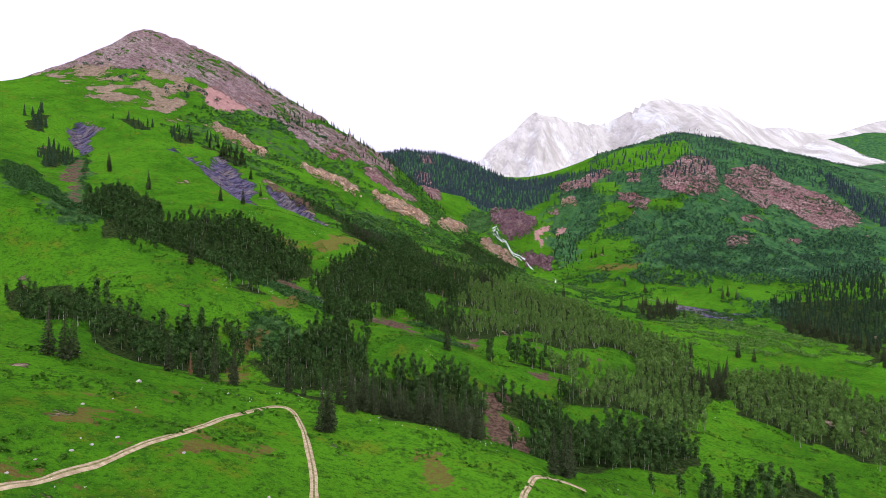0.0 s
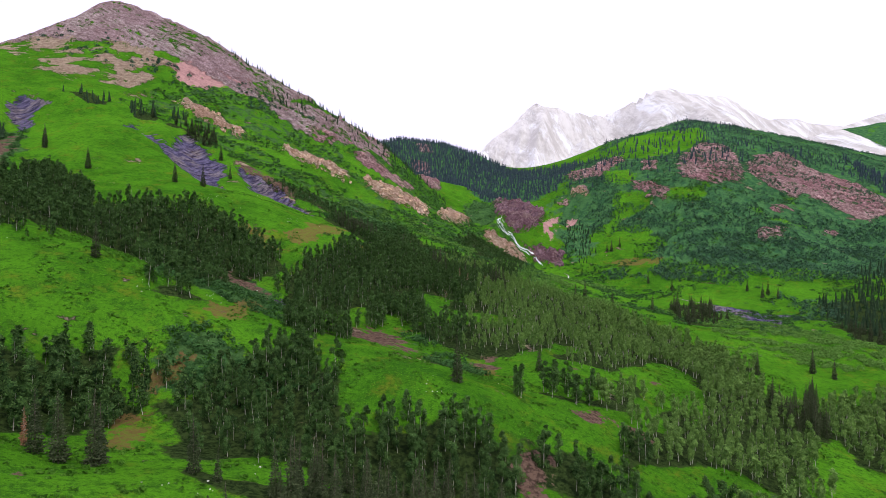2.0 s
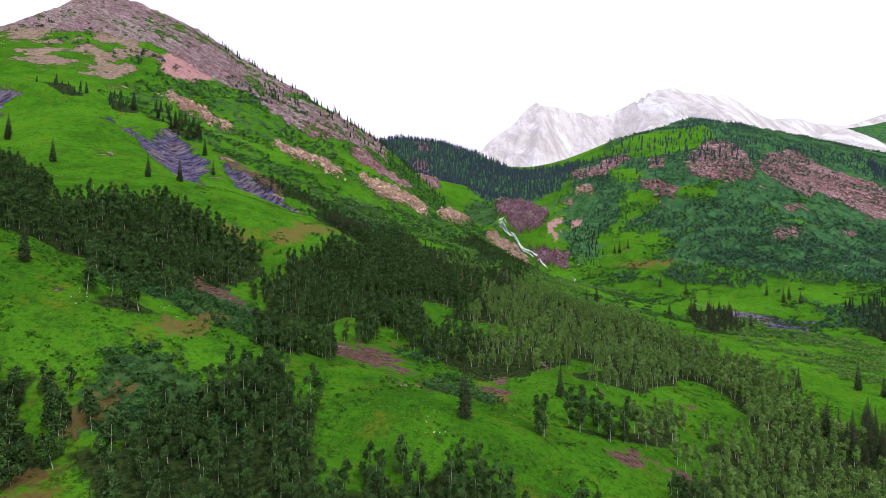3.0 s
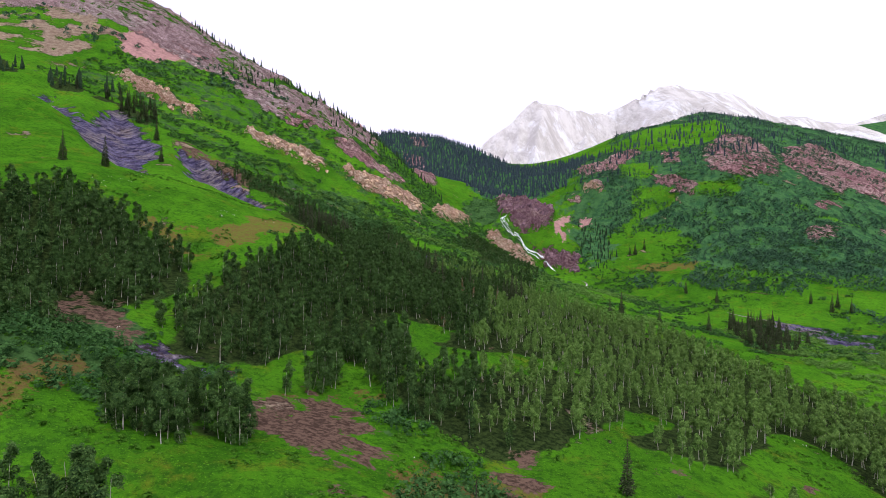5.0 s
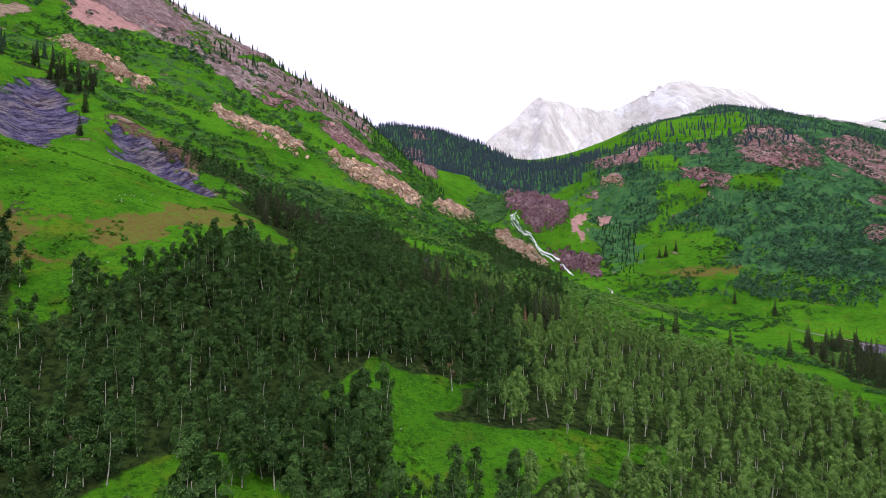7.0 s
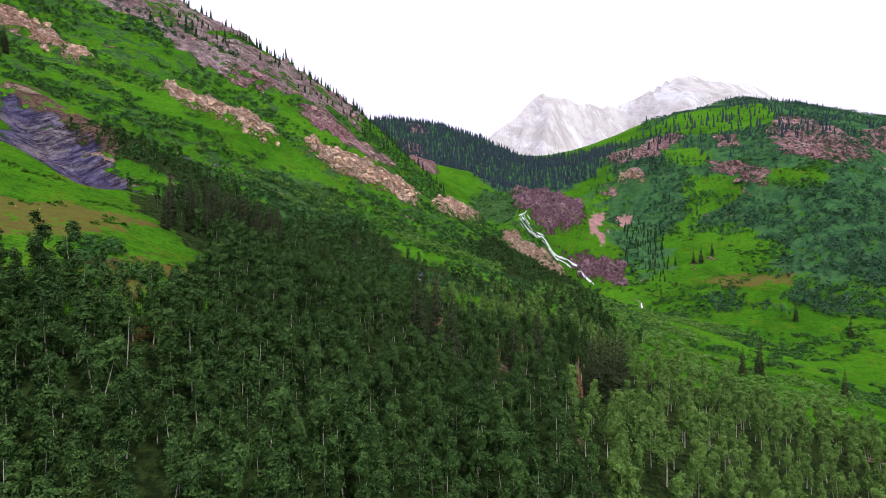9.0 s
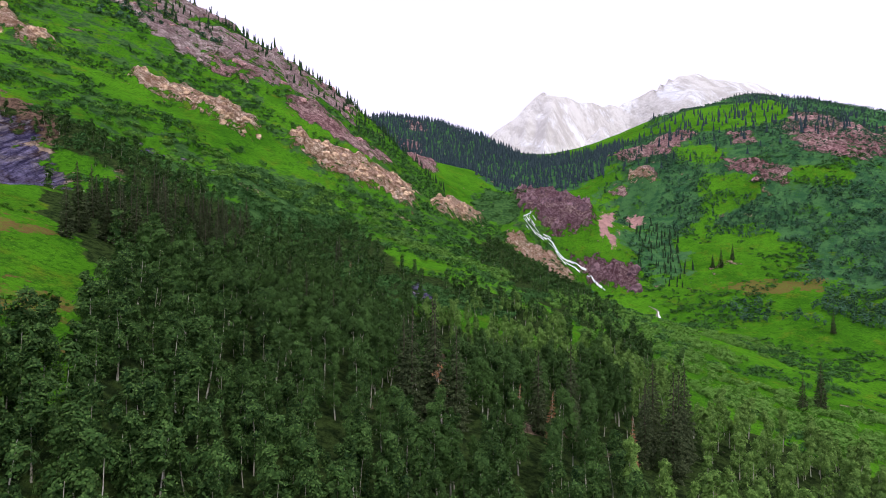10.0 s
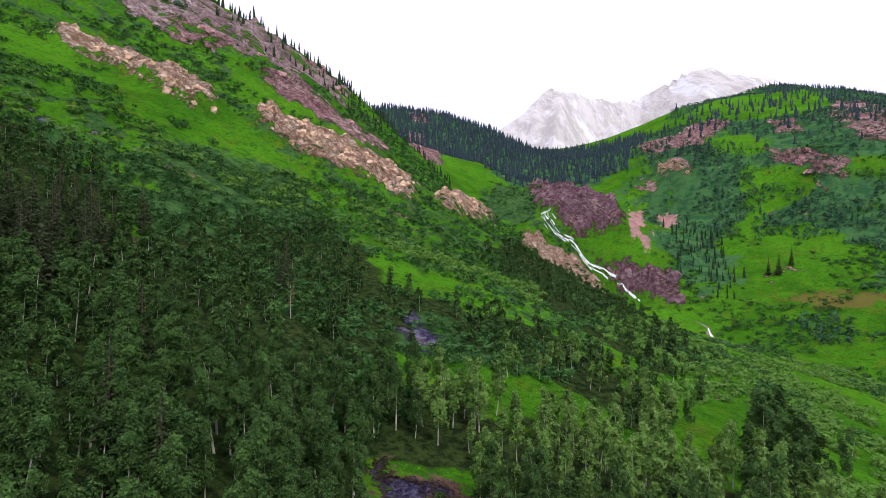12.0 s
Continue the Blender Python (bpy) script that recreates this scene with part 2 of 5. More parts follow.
area("rock_tan", (-250, 618), (-231, 616), (-221, 624), (-206, 618), (-205, 602), (-221, 604), (-238, 602))
area("rock_tan", (-279, 607), (-261, 618), (-230, 620), (-207, 619), (-205, 597), (-233, 600), (-255, 594))
area("rock_tan", (57, 787), (73, 785), (90, 776), (96, 770), (83, 764), (65, 768))
area("rock_red", (-171, 694), (-160, 710), (-141, 718), (-125, 712), (-127, 700), (-142, 690), (-155, 681))
area("rock_red", (-119, 702), (-103, 724), (-77, 730), (-54, 713), (-57, 694), (-78, 692), (-100, 692))
area("shale", (-129, 546), (-129, 559), (-114, 565), (-112, 559), (-117, 548), (-118, 537))
area("shale", (-108, 560), (-106, 566), (-100, 550))
area("willow", (53, 496), (73, 514), (79, 489), (102, 485), (113, 474), (95, 451), (84, 458), (68, 462), (53, 467))
area("clearing", (43, 463), (52, 464), (62, 458), (59, 448), (48, 445), (40, 448))
area("aspen", (47, 225), (53, 228), (53, 224), (46, 220))
area("aspen", (72, 264), (83, 263), (95, 252), (98, 232), (103, 225), (90, 217), (78, 228), (70, 251))
area("aspen", (-39, 186), (-29, 201), (-12, 206), (7, 203), (12, 195), (10, 187), (-11, 188), (-32, 180))
area("aspen", (17, 172), (31, 194), (49, 198), (66, 199), (80, 197), (85, 195), (76, 186), (25, 164))
area("aspen", (149, 298), (197, 332), (211, 304), (217, 278), (156, 200), (154, 222), (143, 233), (132, 257))
area("brush", (-104, 251), (-85, 254), (-61, 256), (-64, 270), (-75, 290), (-91, 308), (-100, 273))
area("brush", (-122, 303), (-110, 306), (-100, 309), (-87, 307), (-74, 296), (-58, 291), (-53, 292), (-55, 283), (-67, 282), (-73, 284), (-82, 282), (-94, 268))
area("dry", (-87, 217), (-80, 221), (-71, 224), (-69, 213), (-74, 208), (-70, 198), (-66, 183), (-73, 173), (-77, 196), (-80, 206))
area("brush", (-84, 225), (-74, 232), (-55, 223), (-41, 224), (-34, 210), (-52, 211), (-68, 207), (-78, 210))
area("brush", (-78, 386), (-67, 385), (-60, 400), (-55, 394), (-60, 386), (-70, 383))
area("scrub", (-73, 509), (-72, 560), (-48, 535), (-34, 521), (-23, 512), (-13, 509), (-3, 495), (-5, 486), (-14, 491), (-23, 484), (-34, 487), (-47, 498), (-61, 505), (-70, 507))
area("clearing", (-27, 346), (-20, 353), (-7, 355), (-6, 342), (1, 339), (11, 342), (25, 345), (39, 348), (37, 340), (19, 337), (4, 333), (-6, 325), (-14, 322), (-17, 336), (-22, 340))
area("clearing", (-24, 347), (-9, 356), (-7, 338), (-13, 334), (-20, 340))
area("clearing", (45, 313), (51, 312), (44, 298), (40, 297))
area("meadow", (35, 513), (54, 527), (68, 525), (88, 523), (59, 487), (30, 471), (27, 480), (28, 491))
area("clearing", (35, 509), (53, 525), (54, 515), (48, 501), (35, 493), (30, 494))
area("spruce", (414, 634), (537, 687), (289, 370), (311, 436), (302, 469), (327, 533))
area("aspen", (33, 475), (48, 491), (49, 483), (58, 491), (41, 481), (39, 484))
area("willow", (94, 592), (149, 636), (157, 611), (92, 529), (80, 533), (70, 540))
area("brush", (-331, 396), (-311, 403), (-249, 347), (-268, 384), (-334, 464), (-336, 495), (-298, 447), (-252, 372), (-217, 343), (-163, 261), (-176, 253), (-197, 255), (-294, 352))
area("aspen", (-237, 356), (-234, 375), (-203, 362), (-184, 334), (-158, 258), (-173, 256))
area("aspen", (-243, 375), (-229, 381), (-201, 365), (-175, 341), (-163, 352), (-131, 362), (-115, 356), (-101, 358), (-91, 322), (-90, 264), (-105, 262), (-139, 305), (-151, 287), (-151, 264))
area("grove", (-56, 223), (-53, 231), (-46, 232), (-37, 221), (-36, 222), (-46, 223), (-55, 224))
area("willow", (150, 379), (176, 379), (212, 362), (239, 396), (208, 431), (170, 431))
area("clearing", (-18, 440), (-6, 440), (-6, 463), (-17, 464))
area("brush", (-25, 452), (-17, 454), (-15, 476), (-23, 474))
area("earth", (-18, 440), (-6, 440), (-6, 463), (-17, 464))
area("aspen", (87, 160), (109, 179), (116, 167), (120, 172), (87, 164))
area("aspen", (58, 150), (69, 148), (79, 162), (53, 147))
area("clearing", (-54, 295), (-48, 299), (-42, 308), (-38, 317), (-33, 308), (-26, 305), (-21, 295), (-22, 290), (-48, 277), (-56, 286))
area("brush", (-19, 295), (-14, 284), (-9, 280), (-13, 275), (-16, 280))
area("earth", (-52, 284), (-40, 290), (-26, 286), (-22, 276), (-40, 268), (-50, 274))
area("meadow", (240, 863), (269, 832), (272, 817), (252, 817), (229, 813), (212, 798), (197, 803), (222, 829))
area("meadow", (244, 935), (273, 916), (264, 882), (234, 897))
area("meadow", (306, 824), (336, 808), (335, 793), (303, 802))
area("dry", (-15, 267), (3, 275), (18, 267), (20, 258), (-8, 242), (-12, 256))
area("brush", (-11, 267), (3, 274), (6, 261), (2, 253), (-8, 242))
area("meadow", (263, 1121), (281, 1009), (310, 953), (391, 992), (486, 1111), (520, 1230), (400, 1200))
area("clearing", (-68, 396), (-69, 408), (-63, 412), (-54, 417), (-51, 401), (-56, 392), (-58, 383))
area("dry", (-62, 389), (-59, 393), (-53, 405), (-51, 399), (-56, 391), (-58, 383))
area("clearing", (-27, 346), (-17, 352), (-9, 355), (-8, 349), (-5, 340), (5, 340), (15, 340), (26, 342), (20, 325), (3, 322), (-6, 318), (-13, 314), (-16, 321), (-21, 329), (-24, 331))
area("clearing", (-105, 441), (-104, 452), (-89, 446), (-73, 420), (-68, 422), (-61, 415), (-53, 419), (-45, 389), (-46, 384), (-49, 380), (-52, 376))
area("dry", (-59, 385), (-57, 390), (-49, 380), (-51, 375))
area("farwood", (-233, 363), (-235, 389), (-211, 373), (-180, 323), (-146, 258))
area("farwood", (-91, 449), (-100, 504), (-82, 516), (-65, 502), (-55, 561), (-18, 516), (-21, 469), (-40, 456), (-51, 436), (-52, 409), (-65, 415))
area("farwood", (-151, 497), (-158, 520), (-122, 527), (-76, 523), (-75, 509), (-100, 504), (-131, 500))
area("farwood", (-63, 562), (-42, 560), (-22, 530), (-6, 527), (-11, 513), (-28, 513), (-45, 525))
area("farwood", (-5, 529), (13, 529), (21, 512), (26, 494), (17, 484), (8, 490), (1, 493))
area("farwood", (6, 639), (67, 765), (98, 745), (60, 551), (42, 529), (28, 549), (10, 585))
area("farwood", (216, 678), (304, 706), (443, 723), (532, 687), (462, 596), (313, 612), (231, 644))
area("farwood", (431, 780), (493, 778), (534, 747), (562, 726), (538, 695), (455, 742), (415, 751))
area("farwood", (303, 580), (337, 559), (309, 504), (268, 503))
area("farwood", (212, 923), (242, 930), (250, 889), (236, 841), (207, 797), (183, 815), (191, 871))
area("farwood", (233, 843), (253, 835), (273, 803), (254, 764), (230, 796))
area("farwood", (283, 819), (318, 805), (359, 785), (454, 797), (399, 729), (315, 734), (268, 766))
area("farwood", (244, 751), (283, 743), (336, 718), (399, 729), (339, 653), (278, 674), (244, 707))
area("farwood", (173, 713), (198, 706), (215, 678), (198, 648), (172, 665))
area("farwood", (228, 657), (265, 654), (297, 632), (277, 610), (228, 622))
area("farwood", (-230, 353), (-244, 400), (-217, 387), (-196, 349), (-147, 253), (-157, 246))
area("spruce", (318, 555), (483, 617), (274, 351), (287, 402), (264, 430))
area("spruce", (183, 540), (232, 566), (185, 452), (155, 443))
area("spruce", (-295, 562), (-288, 579), (-264, 563), (-257, 547), (-275, 536))
area("spruce", (-340, 543), (-325, 551), (-305, 550), (-303, 539), (-328, 535))
area("spruce", (-242, 732), (-225, 762), (-139, 753), (-90, 781), (-92, 752), (-135, 735), (-184, 727), (-223, 699))
area("spruce", (-122, 1236), (-50, 822), (-62, 743), (-90, 741))
area("spruce", (159, 835), (185, 815), (175, 739), (143, 768))
area("spruce", (141, 783), (175, 764), (153, 727), (139, 759))
area("spruce", (167, 829), (184, 837), (190, 800), (177, 778), (162, 786))
area("spruce", (145, 783), (164, 782), (169, 752), (159, 727), (149, 741))
area("spruce", (-265, 574), (-258, 580), (-226, 579), (-206, 554), (-212, 537), (-249, 553))
area("spruce", (-399, 509), (-394, 523), (-366, 489), (-371, 477))
area("spruce", (-346, 455), (-337, 474), (-308, 436), (-312, 414))
area("darkwood", (-14, 1284), (51, 1236), (126, 1316), (187, 1268), (256, 1116), (162, 952), (128, 938), (49, 917), (20, 961), (-50, 1092))
area("darkwood", (694, 1044), (659, 842), (605, 773), (602, 820), (638, 932))
area("meadow", (198, 817), (240, 796), (255, 748), (235, 710), (184, 729), (180, 768))
area("meadow", (213, 675), (224, 641), (233, 624), (220, 608), (171, 663))
area("meadow", (265, 646), (365, 615), (338, 551), (310, 571), (260, 603))
area("meadow", (-45, 576), (-26, 566), (-2, 569), (-4, 551), (-23, 540), (-39, 564))
area("meadow", (-190, 616), (-142, 612), (-93, 614), (-68, 604), (-73, 592), (-105, 584), (-138, 576), (-159, 579))
area("meadow", (-121, 691), (-92, 685), (-55, 681), (-56, 654), (-81, 668), (-110, 662))
area("peakscrub", (-437, 698), (-402, 715), (-335, 685), (-285, 686), (-239, 721), (-183, 735), (-147, 711), (-224, 676), (-282, 647), (-339, 651), (-402, 665))
area("peakscrub", (-488, 703), (-441, 738), (-343, 686), (-303, 657), (-347, 642), (-409, 647))
area("fir", (151, 993), (318, 1194), (378, 1152), (511, 1061), (334, 836), (238, 879), (155, 930))
area("fir", (178, 1076), (296, 1104), (476, 1220), (492, 960), (399, 865), (301, 976), (182, 928))
area("willow", (43, 471), (82, 512), (109, 508), (132, 498), (101, 458), (71, 448), (64, 464), (41, 455))
area("willow", (33, 576), (65, 603), (75, 563), (97, 558), (76, 511), (65, 502), (68, 536), (50, 543), (29, 547))
area("willow", (-67, 599), (-43, 604), (0, 577), (23, 590), (15, 562), (-9, 548), (-39, 581))
area("willow", (-143, 559), (-124, 575), (-99, 573), (-96, 560), (-116, 546), (-125, 538))
area("willow", (-102, 559), (-86, 594), (-59, 601), (-63, 563), (-86, 547), (-92, 540))
area("willow", (39, 531), (70, 553), (81, 535), (81, 514), (57, 483), (35, 471), (45, 494), (40, 506))
area("willow", (182, 454), (230, 450), (287, 367), (268, 346), (234, 382), (160, 389))
area("willow", (36, 614), (66, 582), (132, 628), (164, 619), (141, 590), (81, 574))
area("willow", (170, 512), (226, 528), (254, 451), (280, 394), (257, 364), (205, 371), (169, 403))
area("scrub", (-101, 551), (-86, 595), (-59, 601), (-36, 561), (-39, 520), (-57, 514), (-72, 505))
area("scrub", (-29, 523), (-6, 528), (13, 504), (5, 485), (-3, 487), (-20, 507))
area("scrub", (-9, 788), (31, 914), (72, 917), (58, 822), (85, 791), (68, 794), (36, 846), (-5, 712))
area("scrub", (-196, 250), (-184, 254), (-177, 258), (-245, 367), (-203, 371), (-178, 321), (-164, 247), (-181, 244))
area("rock_tan", (47, 809), (70, 793), (99, 774), (84, 770), (57, 772))
area("rock_tan", (180, 919), (203, 893), (199, 876), (178, 891))
area("rock_tan", (45, 803), (62, 798), (86, 782), (99, 764), (76, 754), (55, 764), (39, 774))
area("rock_grey", (-238, 741), (-173, 754), (-129, 757), (-135, 1266), (-76, 758), (-104, 727), (-128, 697), (-161, 683), (-194, 682))
area("rock_red", (-119, 706), (-97, 734), (-67, 728), (-48, 748), (-46, 708), (-80, 689), (-111, 690))
area("rock_red", (-85, 1152), (-42, 1136), (-15, 913), (-33, 805))
area("rock_red", (-77, 1270), (-43, 1274), (-37, 1206), (-67, 1194))
area("rock_grey", (-237, 714), (-188, 755), (-91, 804), (-82, 797), (-144, 695), (-191, 682))
area("rock_red", (478, 820), (554, 874), (599, 839), (584, 779), (509, 778), (517, 816))
area("rock_red", (452, 756), (481, 759), (471, 743), (443, 740))
area("rock_red", (361, 949), (453, 1064), (489, 1037), (438, 896), (399, 831), (356, 818), (321, 844))
area("rock_red", (193, 1028), (232, 993), (291, 1023), (285, 972), (233, 924), (195, 945))
area("rock_red", (303, 948), (323, 933), (305, 885), (284, 899))
area("rock_red", (261, 885), (283, 860), (302, 825), (291, 811), (270, 831), (258, 864))
area("rock_red", (189, 914), (206, 896), (202, 878), (185, 889))
area("rock_red", (464, 938), (497, 931), (494, 870), (492, 845), (463, 808), (437, 829), (424, 865))
area("rock_red", (353, 721), (392, 738), (407, 739), (379, 703), (348, 701))
area("rock_red", (412, 788), (458, 802), (443, 783), (400, 771))
area("rock_red", (160, 910), (176, 895), (173, 881), (156, 890))
area("rock_red", (493, 978), (586, 1039), (566, 938), (590, 911), (600, 851), (534, 768), (506, 794), (486, 830), (446, 839), (439, 866))
area("rock_red", (334, 901), (410, 995), (455, 941), (405, 833), (352, 819), (320, 839))
area("cliff", (62, 924), (104, 945), (137, 885), (118, 799), (82, 798), (72, 808), (66, 852))
area("cliff", (89, 792), (114, 782), (145, 759), (128, 736), (105, 767), (101, 778))
area("scree", (-295, 693), (-296, 712), (-268, 749), (-246, 741), (-239, 704), (-279, 671))
area("scree", (-330, 689), (-305, 699), (-283, 657), (-297, 658))
area("scree", (167, 867), (181, 861), (172, 837), (148, 810))
area("scree", (142, 877), (156, 876), (134, 790), (123, 787), (121, 796))
area("scree", (-310, 698), (-293, 753), (-255, 759), (-239, 727), (-250, 700), (-273, 673), (-284, 654), (-303, 664))
area("talus", (-435, 632), (-384, 670), (-335, 644), (-311, 650), (-316, 596), (-348, 596), (-362, 579), (-395, 591))
area("talus", (-454, 659), (-412, 598), (-481, 649))
area("talus", (-374, 524), (-370, 542), (-343, 535), (-338, 523), (-362, 531), (-364, 514))
area("talus", (-179, 516), (-173, 526), (-142, 510), (-108, 494), (-100, 475), (-111, 470), (-147, 491), (-165, 499))
area("shale", (-370, 519), (-365, 532), (-342, 527), (-333, 496), (-321, 468), (-334, 474))
area("shale", (-270, 516), (-266, 534), (-226, 494), (-234, 548), (-184, 512), (-163, 457), (-154, 429), (-176, 443), (-214, 472))
area("shale", (-178, 512), (-163, 517), (-135, 508), (-128, 479), (-140, 468))
area("shale", (-159, 506), (-146, 505), (-114, 496), (-101, 469), (-97, 451), (-109, 456), (-131, 472))
area("shale", (-364, 512), (-360, 531), (-340, 513), (-327, 475))
area("shale", (226, 555), (256, 547), (261, 505), (234, 461), (217, 479), (211, 515))
area("earth", (-300, 411), (-306, 432), (-322, 469), (-312, 462), (-273, 398), (-229, 341), (-174, 265), (-229, 325))
area("earth", (-183, 515), (-178, 533), (-127, 513), (-121, 493), (-131, 482), (-168, 507))
area("dry", (-115, 363), (-100, 372), (-92, 355), (-101, 347))
area("dry", (-100, 372), (-80, 434), (-68, 405), (-89, 365))
area("dry", (-47, 101), (-43, 107), (-40, 102), (-43, 94))
area("dry", (-69, 121), (-65, 137), (-58, 121), (-63, 111))
area("dry", (-76, 107), (-69, 109), (-57, 106), (-66, 101))
area("dry", (-66, 79), (-60, 80), (-54, 76), (-57, 70), (-57, 69))
area("dry", (178, 724), (233, 707), (243, 693), (234, 684), (192, 703))
area("dry", (-11, 130), (0, 128), (7, 115), (-4, 108))
area("dry", (-83, 239), (-73, 274), (-64, 263), (-70, 238))
area("dry", (-63, 389), (-62, 394), (-58, 404), (-50, 405), (-47, 393), (-53, 387), (-55, 380))
area("dry", (-68, 123), (-67, 131), (-61, 129), (-56, 118), (-60, 113))
area("dry", (-53, 103), (-44, 117), (-37, 110), (-39, 98), (-44, 91))
area("dry", (-69, 98), (-62, 101), (-57, 101), (-60, 94), (-64, 93))
area("crestwood", (466, 1233), (909, 2105), (567, 1313), (573, 1145), (612, 1068), (616, 1000), (570, 942), (545, 999), (505, 1063), (486, 1177))
area("crestwood", (453, 1199), (878, 2131), (880, 1939), (604, 1175), (646, 1087), (671, 1023), (690, 965), (623, 881), (597, 944), (550, 981), (510, 1079), (474, 1159))
area("heath", (152, 928), (186, 883), (208, 825), (172, 738), (138, 752), (135, 791), (148, 901))
area("heath", (173, 975), (226, 1079), (340, 1190), (513, 1154), (293, 897), (175, 897))
area("rock_grey", (-640, 770), (-560, 690), (-480, 700), (-400, 690), (-330, 700), (-250, 690), (-200, 730), (-180, 800), (-250, 900), (-450, 950), (-640, 900))
area("talus", (-560, 690), (-470, 650), (-380, 640), (-330, 650), (-310, 690), (-400, 715), (-500, 725))
area("darkwood", (-200, 1250), (-110, 1330), (70, 1370), (150, 1320), (130, 1200), (60, 1050), (20, 960), (-50, 960), (-120, 1050))
area("heath", (150, 790), (230, 690), (300, 640), (420, 620), (800, 640), (1000, 800), (1000, 1400), (560, 1400), (330, 1230), (200, 1010), (165, 900))
area("shale", (222, 548), (262, 524), (300, 502), (306, 509), (262, 534), (226, 557))
area("slope", (-20, 500), (50, 540), (95, 640), (90, 760), (40, 830), (-70, 820), (-140, 768), (-190, 775), (-300, 690), (-300, 560), (-200, 540), (-100, 480))


# ---- materials ----
class Nodes:
    """A small hand for wiring node materials."""

    def __init__(self, name):
        self.mat = bpy.data.materials.new(name)
        self.mat.use_nodes = True
        self.n, self.l = self.mat.node_tree.nodes, self.mat.node_tree.links
        self.bsdf = self.n["Principled BSDF"]
        self.at = self.n.new("ShaderNodeNewGeometry").outputs["Position"]

    def put(self, socket, value):
        if isinstance(value, bpy.types.NodeSocket):
            self.l.new(value, socket)
        elif isinstance(value, tuple) and len(value) == 3 and socket.type == "RGBA":
            socket.default_value = (*value, 1)
        else:
            socket.default_value = value

    def noise(self, scale, detail=4, rough=0.55, at=None):
        t = self.n.new("ShaderNodeTexNoise")
        t.inputs["Scale"].default_value, t.inputs["Detail"].default_value, t.inputs["Roughness"].default_value = scale, detail, rough
        self.l.new(at or self.at, t.inputs["Vector"])
        return t.outputs["Fac"]

    def mapped(self, turn, scale):
        m = self.n.new("ShaderNodeMapping")
        m.vector_type = "TEXTURE"
        m.inputs["Rotation"].default_value, m.inputs["Scale"].default_value = [radians(a) for a in turn], [1 / a for a in scale]
        self.l.new(self.at, m.inputs["Vector"])
        return m.outputs["Vector"]

    def math(self, op, a, b=0.0):
        m = self.n.new("ShaderNodeMath")
        m.operation = op
        self.put(m.inputs[0], a)
        self.put(m.inputs[1], b)
        return m.outputs[0]

    def step(self, value, lo, hi):
        m = self.n.new("ShaderNodeMapRange")
        m.interpolation_type = "SMOOTHSTEP"
        self.put(m.inputs["Value"], value)
        m.inputs["From Min"].default_value, m.inputs["From Max"].default_value = lo, hi
        return m.outputs["Result"]

    def mix(self, fac, a, b):
        m = self.n.new("ShaderNodeMix")
        m.data_type = "RGBA"
        self.put(m.inputs["Factor"], fac)
        self.put(m.inputs["A"], a)
        self.put(m.inputs["B"], b)
        return m.outputs["Result"]

    def attribute(self, name):
        a = self.n.new("ShaderNodeAttribute")
        a.attribute_name = name
        return a.outputs["Fac"]

    def bump(self, height, strength, distance):
        m = self.n.new("ShaderNodeBump")
        m.inputs["Strength"].default_value, m.inputs["Distance"].default_value = strength, distance
        self.put(m.inputs["Height"], height)
        self.l.new(m.outputs["Normal"], self.bsdf.inputs["Normal"])

    def done(self, colour, rough=0.9, shine=0.15):
        self.put(self.bsdf.inputs["Base Color"], colour)
        self.put(self.bsdf.inputs["Roughness"], rough)
        self.put(self.bsdf.inputs["Specular IOR Level"], shine)
        return self.mat


ZONES = ("heath", "scrub", "wood", "dry", "earth", "talus", "scree", "shale", "rock_tan", "rock_grey", "rock_red", "cliff", "pale")


